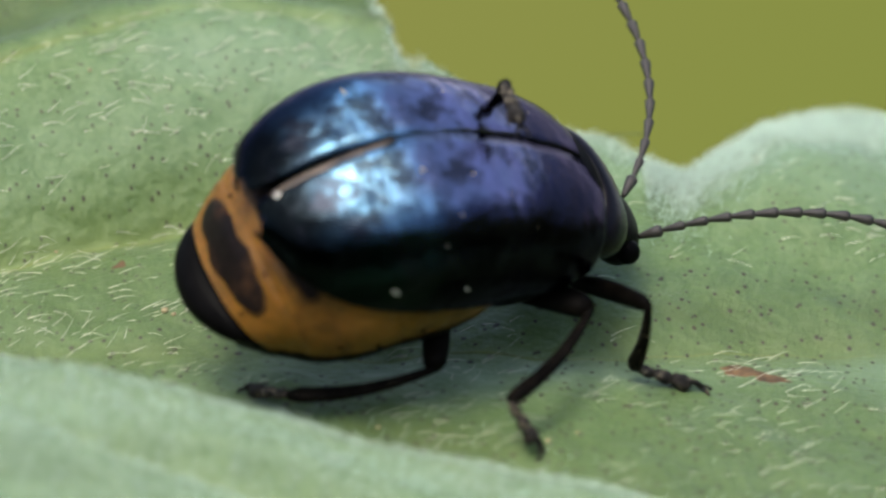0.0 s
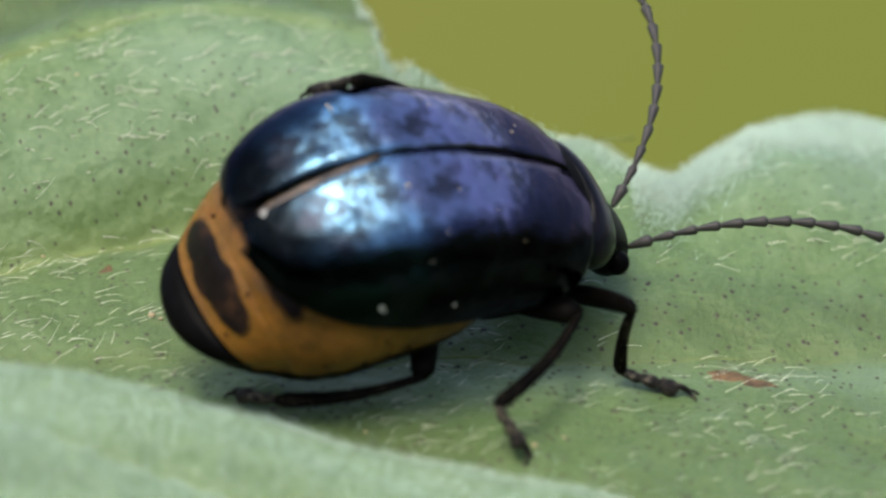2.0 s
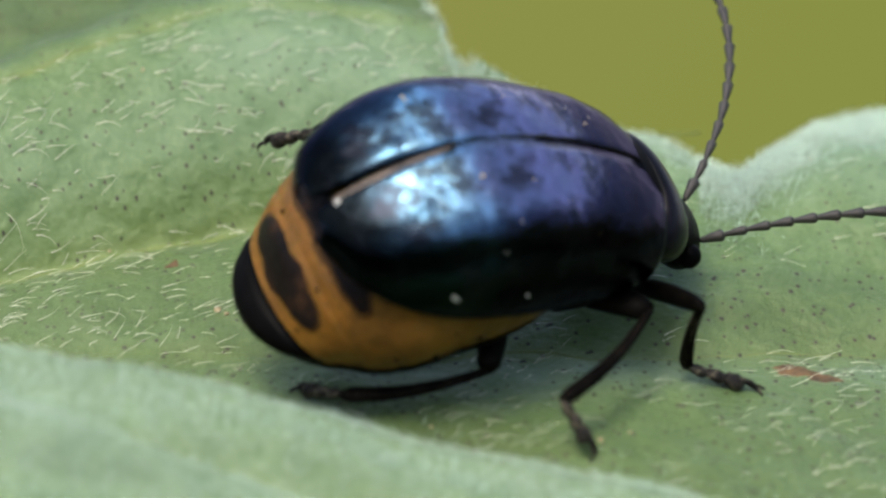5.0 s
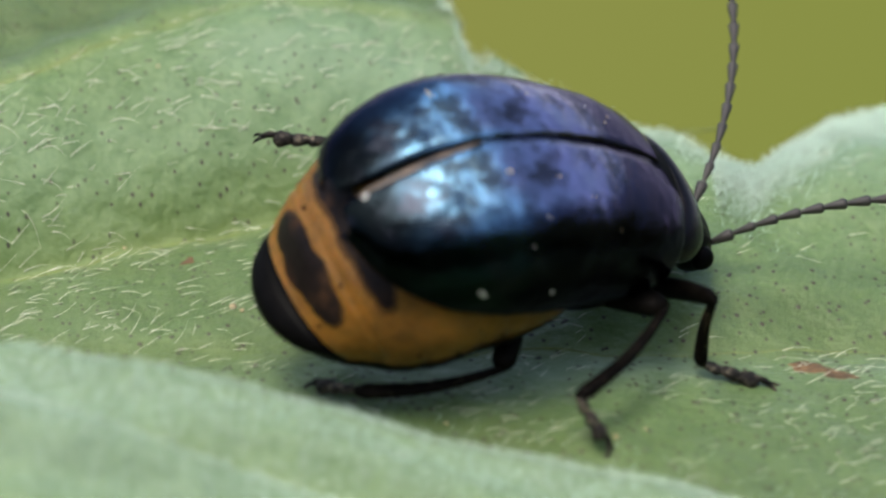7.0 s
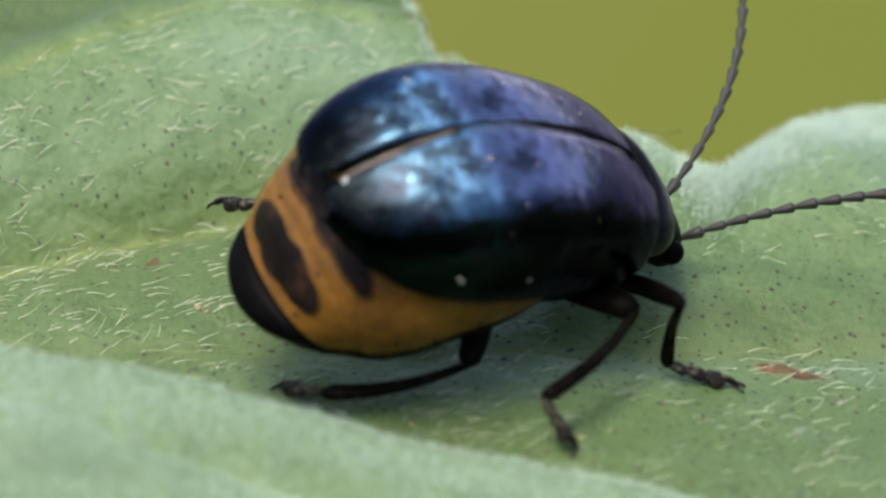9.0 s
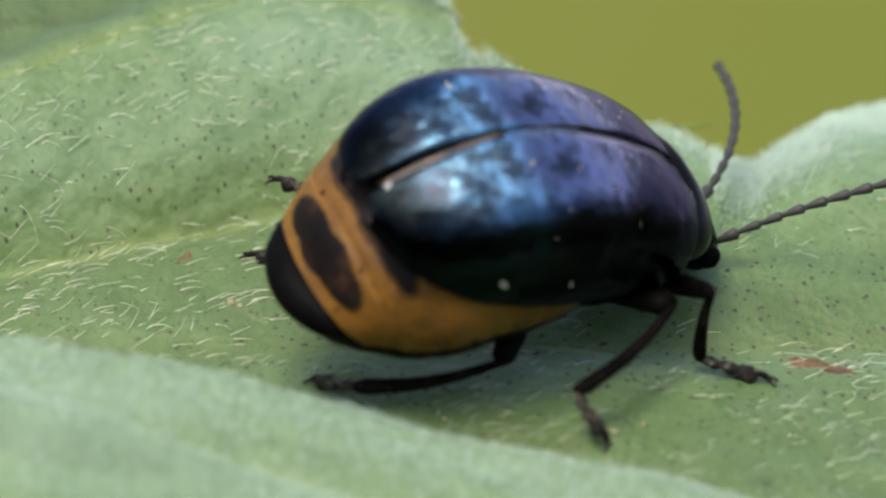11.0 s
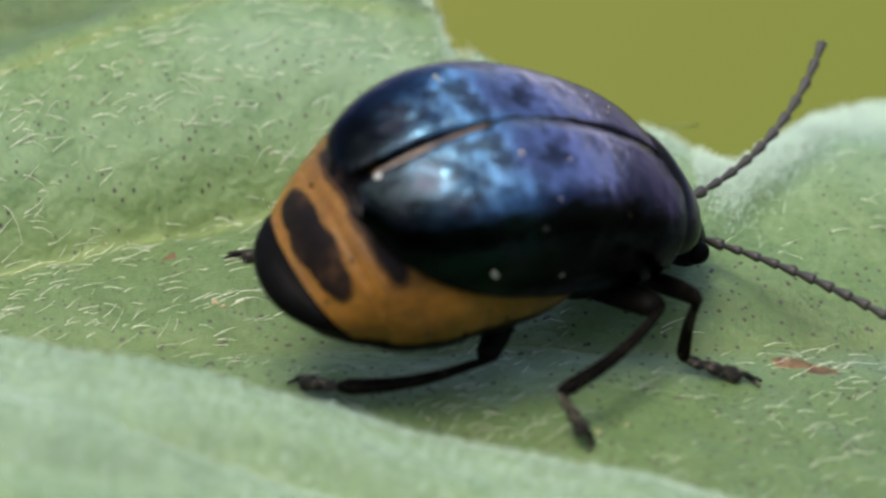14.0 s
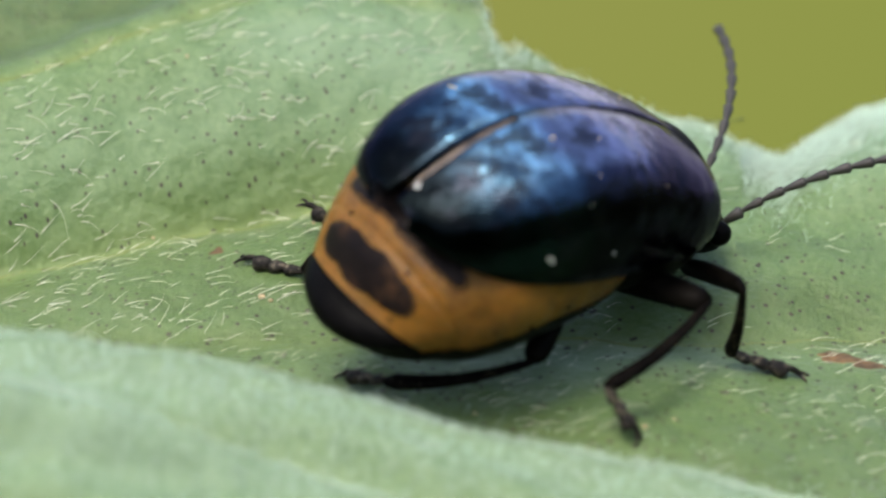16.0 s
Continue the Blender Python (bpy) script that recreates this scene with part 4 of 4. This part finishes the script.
# the two legs of the far side: seconds, then sight lines and depths of ankle and claw
GROOM = [
    (0.0, 893, 150, 1.4, 925, 238, 0.9), (0.5, 845, 140, 1.1, 855, 235, 0.5), (0.7, 770, 190, 1.0, 768, 270, 0.4), (1.0, 827, 145, 1.1, 793, 198, 0.5),
    (1.1, 825, 120, 1.1, 780, 165, 0.6), (1.5, 722, 128, 1.1, 678, 172, 0.55), (2.0, 622, 142, 1.3, 537, 170, 1.1), (2.5, 580, 195, 1.8, 490, 228, 1.6),
    (3.0, 590, 250, 2.6, 560, 270, 2.6), (3.5, 805, 138, 1.8, 703, 150, 1.5), (4.0, 755, 160, 2.2, 664, 140, 1.9), (4.5, 612, 192, 1.8, 540, 252, 1.6),
    (5.0, 557, 235, 1.8, 462, 256, 1.8), (5.2, 592, 205, 1.9, 524, 190, 1.9), (6.2, 585, 245, 2.5, 460, 240, 2.5), (7.3, 580, 255, 2.5, 438, 246, 2.5),
    (7.5, 557, 258, 2.5, 414, 256, 2.5), (8.0, 555, 256, 2.5, 417, 220, 2.5), (8.2, 530, 255, 2.5, 394, 230, 2.5), (9.2, 480, 400, 2.8, 380, 400, 2.9),
    (10.3, 480, 470, 3.0, 390, 468, 3.0), (10.5, 500, 465, 3.0, 408, 462, 3.0), (11.0, 545, 462, 3.0, 453, 456, 3.0), (13.0, 525, 465, 3.0, 436, 462, 3.0),
    (14.0, 520, 458, 3.0, 428, 455, 3.0), (14.5, 522, 458, 3.0, 433, 456, 3.0), (15.0, 540, 458, 3.0, 450, 452, 3.0), (15.5, 570, 440, 3.0, 475, 445, 3.0), (16.0, 535, 482, 3.0, 372, 448, 3.0)]
REACH = [
    (0.0, 700, 330, 3.6, 640, 330, 3.8), (10.5, 660, 330, 3.4, 600, 340, 3.5), (11.0, 575, 345, 3.3, 476, 318, 3.3), (11.5, 600, 350, 3.4, 545, 345, 3.4),
    (14.5, 640, 350, 3.4, 590, 350, 3.4), (15.5, 660, 370, 3.3, 600, 360, 3.3), (16.0, 615, 420, 3.2, 512, 345, 3.2)]


GROUND = 3.0


def follow(table, long):
    """Ankle and claw at t; the claw lies at the foot's length from the ankle."""
    a = np.array(table)

    def feet(t):
        v = [float(np.interp(t, a[:, 0], a[:, k])) for k in range(1, 7)]
        ankle = ground_spot(t, v[0], v[1], 0.12) if v[2] == GROUND else spot(t, *v[:3])
        if v[5] == GROUND:
            return ankle, ground_spot(t, v[3], v[4])
        side = -1 if v[5] < v[2] - 0.25 else 1
        tries = [spot(t, v[3], v[4], v[2] + side * k) for k in np.linspace(0, long, 40)]
        return ankle, min(tries, key=lambda p: abs((p - ankle).length - long))
    return feet


groom, reach = follow(GROOM, 1.15), follow(REACH, 0.92)
add_leg("hind_leg", 0.25, (0.5, 0.75, -1.0), Vector((0.6, 3.0, 0.5)), spot(REF, 570, 190, 2.0), spot(REF, 436, 196, 2.0), groom)
add_leg("middle_leg", 0.2, (1.0, 0.8, -0.8), Vector((0.0, 3.3, 0.0)), Vector((-2.0, 3.9, -0.9)), Vector((-2.9, 4.0, -1.2)), reach)

# antennae: seconds, then sight lines of bend and tip
HORN_A = [
    (0.0, 1410, 376, 1650, 425), (0.5, 1395, 405, 1620, 440), (0.7, 1310, 440, 1530, 490), (1.0, 1450, 420, 1690, 440), (1.5, 1430, 395, 1665, 430),
    (2.0, 1380, 392, 1610, 440), (2.5, 1435, 386, 1680, 415), (3.0, 1470, 372, 1715, 372), (3.5, 1410, 374, 1645, 410), (4.0, 1455, 380, 1700, 395),
    (4.5, 1515, 372, 1765, 375), (5.0, 1490, 380, 1740, 375), (7.5, 1470, 352, 1720, 325), (8.0, 1470, 345, 1720, 320), (10.5, 1460, 370, 1710, 365),
    (11.0, 1480, 350, 1720, 290), (11.5, 1460, 432, 1690, 500), (12.0, 1445, 372, 1690, 370), (12.5, 1465, 415, 1700, 460), (13.0, 1430, 540, 1575, 690),
    (13.5, 1470, 398, 1715, 395), (14.0, 1432, 492, 1600, 578), (14.5, 1480, 370, 1725, 345), (15.0, 1455, 302, 1690, 290), (15.5, 1460, 305, 1710, 300),
    (16.0, 1490, 300, 1740, 265)]
HORN_B = [
    (0.0, 1150, 165, 1080, -25), (0.5, 1150, 165, 1100, 11), (0.7, 1090, 210, 1060, 55), (1.0, 1221, 165, 1185, 22), (1.5, 1205, 154, 1160, -20), (2.0, 1163, 158, 1125, -20),
    (2.5, 1212, 158, 1178, -15), (3.0, 1251, 154, 1252, -30), (3.5, 1141, 158, 1084, 24), (4.0, 1227, 152, 1185, 6), (4.5, 1297, 154, 1275, -15),
    (5.0, 1288, 154, 1265, -15), (7.5, 1300, 165, 1312, -35), (8.0, 1272, 150, 1285, -30), (10.5, 1298, 186, 1347, -15), (11.0, 1300, 230, 1270, 115),
    (11.5, 1299, 195, 1333, 26), (12.0, 1275, 215, 1311, 64), (12.5, 1310, 215, 1368, 50), (13.0, 1350, 270, 1440, 120), (13.5, 1303, 345, 1365, 288),
    (14.0, 1365, 240, 1456, 73), (14.5, 1308, 305, 1350, 230), (15.0, 1130, 250, 1000, 190), (15.5, 1150, 160, 1042, 55), (16.0, 1293, 170, 1270, 50)]
HORN_N, HORN_L = 11, 4.1
ROOTS = {"a": Vector((3.87, -0.33, -0.66)), "b": Vector((3.8, 0.33, -0.45))}


def build_antenna(label):
    seg = HORN_L / HORN_N
    pieces = []
    for i in range(HORN_N):
        bm = bmesh.new()
        r = 0.085 if i == 0 else 0.062 + 0.014 * min(i, 5) / 5
        ln = seg * 1.06
        end = 0.75 if i < HORN_N - 1 else 0.3
        tube(bm, [(0, 0, 0), (0.12 * ln, 0, 0), (0.55 * ln, 0, 0), (0.88 * ln, 0, 0), (ln, 0, 0)], [r * 0.42, r * 0.58, r * 0.95, r * 1.2, r * end], 10)
        pieces.append(part("antenna" if i == 0 else "antenna_segment", bm, HORN, beetle if i == 0 else pieces[0], label if i == 0 else ""))
    return pieces


HORNS = {k: build_antenna("long beaded dark antenna") for k in ("a", "b")}


def horn_curve(t, root, table, depth):
    """Points along an antenna that shows along the given sight lines; what is missing in length goes into depth."""
    a = np.array(table)
    bx, by, tx, ty = [float(np.interp(t, a[:, 0], a[:, k])) for k in range(1, 5)]
    o = body_at(t) @ ((root + tuck_at(t)) * MM) / MM
    m, e = spot(t, bx, by, o.y), spot(t, tx, ty, o.y)
    c = 2 * m - 0.5 * o - 0.5 * e
    eye = aim(t).translation / MM
    u = np.linspace(0, 1, 60)
    flat = np.array([list(o * (1 - k) ** 2 + c * 2 * k * (1 - k) + e * k * k) for k in u])
    rays = flat - np.array(eye)
    rays = rays / np.linalg.norm(rays, axis=1)[:, None]

    def reach_of(want):
        g = flat + rays * (want * u)[:, None]
        return g, np.concatenate([[0], np.cumsum(np.linalg.norm(np.diff(g, axis=0), axis=1))])

    def stretched(sign):
        """The curve of full length that leans away from (1) or towards (-1) the camera."""
        near = -float(np.dot(flat[-1] - flat[0], rays[-1]))
        far = near + 12 * sign
        for _ in range(40):
            mid = 0.5 * (near + far)
            if reach_of(mid)[1][-1] < HORN_L:
                near = mid
            else:
                far = mid
        return reach_of(near)
    grid, run = stretched(depth)
    under = (grid[:, 2] < leaf_z(grid[:, 0], grid[:, 1]) + 0.08) & (grid[:, 1] < leaf_edge(grid[:, 0]) + 0.1)
    if under.any():
        grid, run = stretched(-depth)
    out = []
    for i in range(HORN_N + 1):
        q = HORN_L * i / HORN_N * 0.995
        if q <= run[-1]:
            out.append(Vector([float(np.interp(q, run, grid[:, k])) for k in range(3)]))
        else:
            out.append(out[-1] + (out[-1] - out[-2]).normalized() * HORN_L / HORN_N)
    return out


def horn_rows(pieces, root, table, depth):
    rows = [[] for _ in pieces]
    beats = sorted(set(BEATS) | {r[0] for r in table})
    for t in beats:
        b = body_at(t)
        pts = horn_curve(t, root, table, depth)
        first = None
        for i, r in enumerate(rows):
            m = limb_pose(pts[i], pts[i + 1], Vector((-0.3, -0.9, 0.3)))
            if i == 0:
                first = m
                r.append((t, b.inverted() @ m))
            else:
                r.append((t, first.inverted() @ m))
    for ob, r in zip(pieces, rows):
        walk(ob, r)


# wing cases: seconds, opening
OPEN = [(0.0, 0), (2.5, 0.05), (2.8, 0.9), (3.0, 0.34), (3.2, 0), (6.8, 0), (7.3, 0.4), (7.5, 1.0), (7.7, 0.4), (8.0, 0.03), (9.0, 0), (14.6, 0), (15.0, 0.3), (15.2, 0.6), (15.4, 0), (16.0, 0)]


def motions():
    walk(beetle, [(t, body_at(t)) for t in BEATS])
    for side, (ob, hinge) in elytra.items():
        roll, lift, spread, shove = (10.5, 7.6, -2, Vector((0.08, 0.02, 0.13))) if side > 0 else (-4.5, 2.6, 0.6, Vector((-0.1, 0, 0)))
        walk(ob, [(t, pose(*((hinge + shove * k) * MM), roll * k, lift * k, spread * k)) for t, k in OPEN])
    for ob in front_parts:
        walk(ob, [(t, Matrix.Translation(tuck_at(t) * MM) @ NECK) for t, _ in TUCK])
    walk(abdomen, [(t, pose(*((AB_ROOT + Vector((drawn, 0, 0))) * MM), 0, lean, 0)) for t, lean, drawn in ABDOMEN])
    for limbs, lengths, hip, hint, feet, stay in LEGS:
        leg_rows(limbs, lengths, hip, hint, feet, stay)
    horn_rows(HORNS["a"], ROOTS["a"], HORN_A, -1.0)
    horn_rows(HORNS["b"], ROOTS["b"], HORN_B, 1.0)


motions()
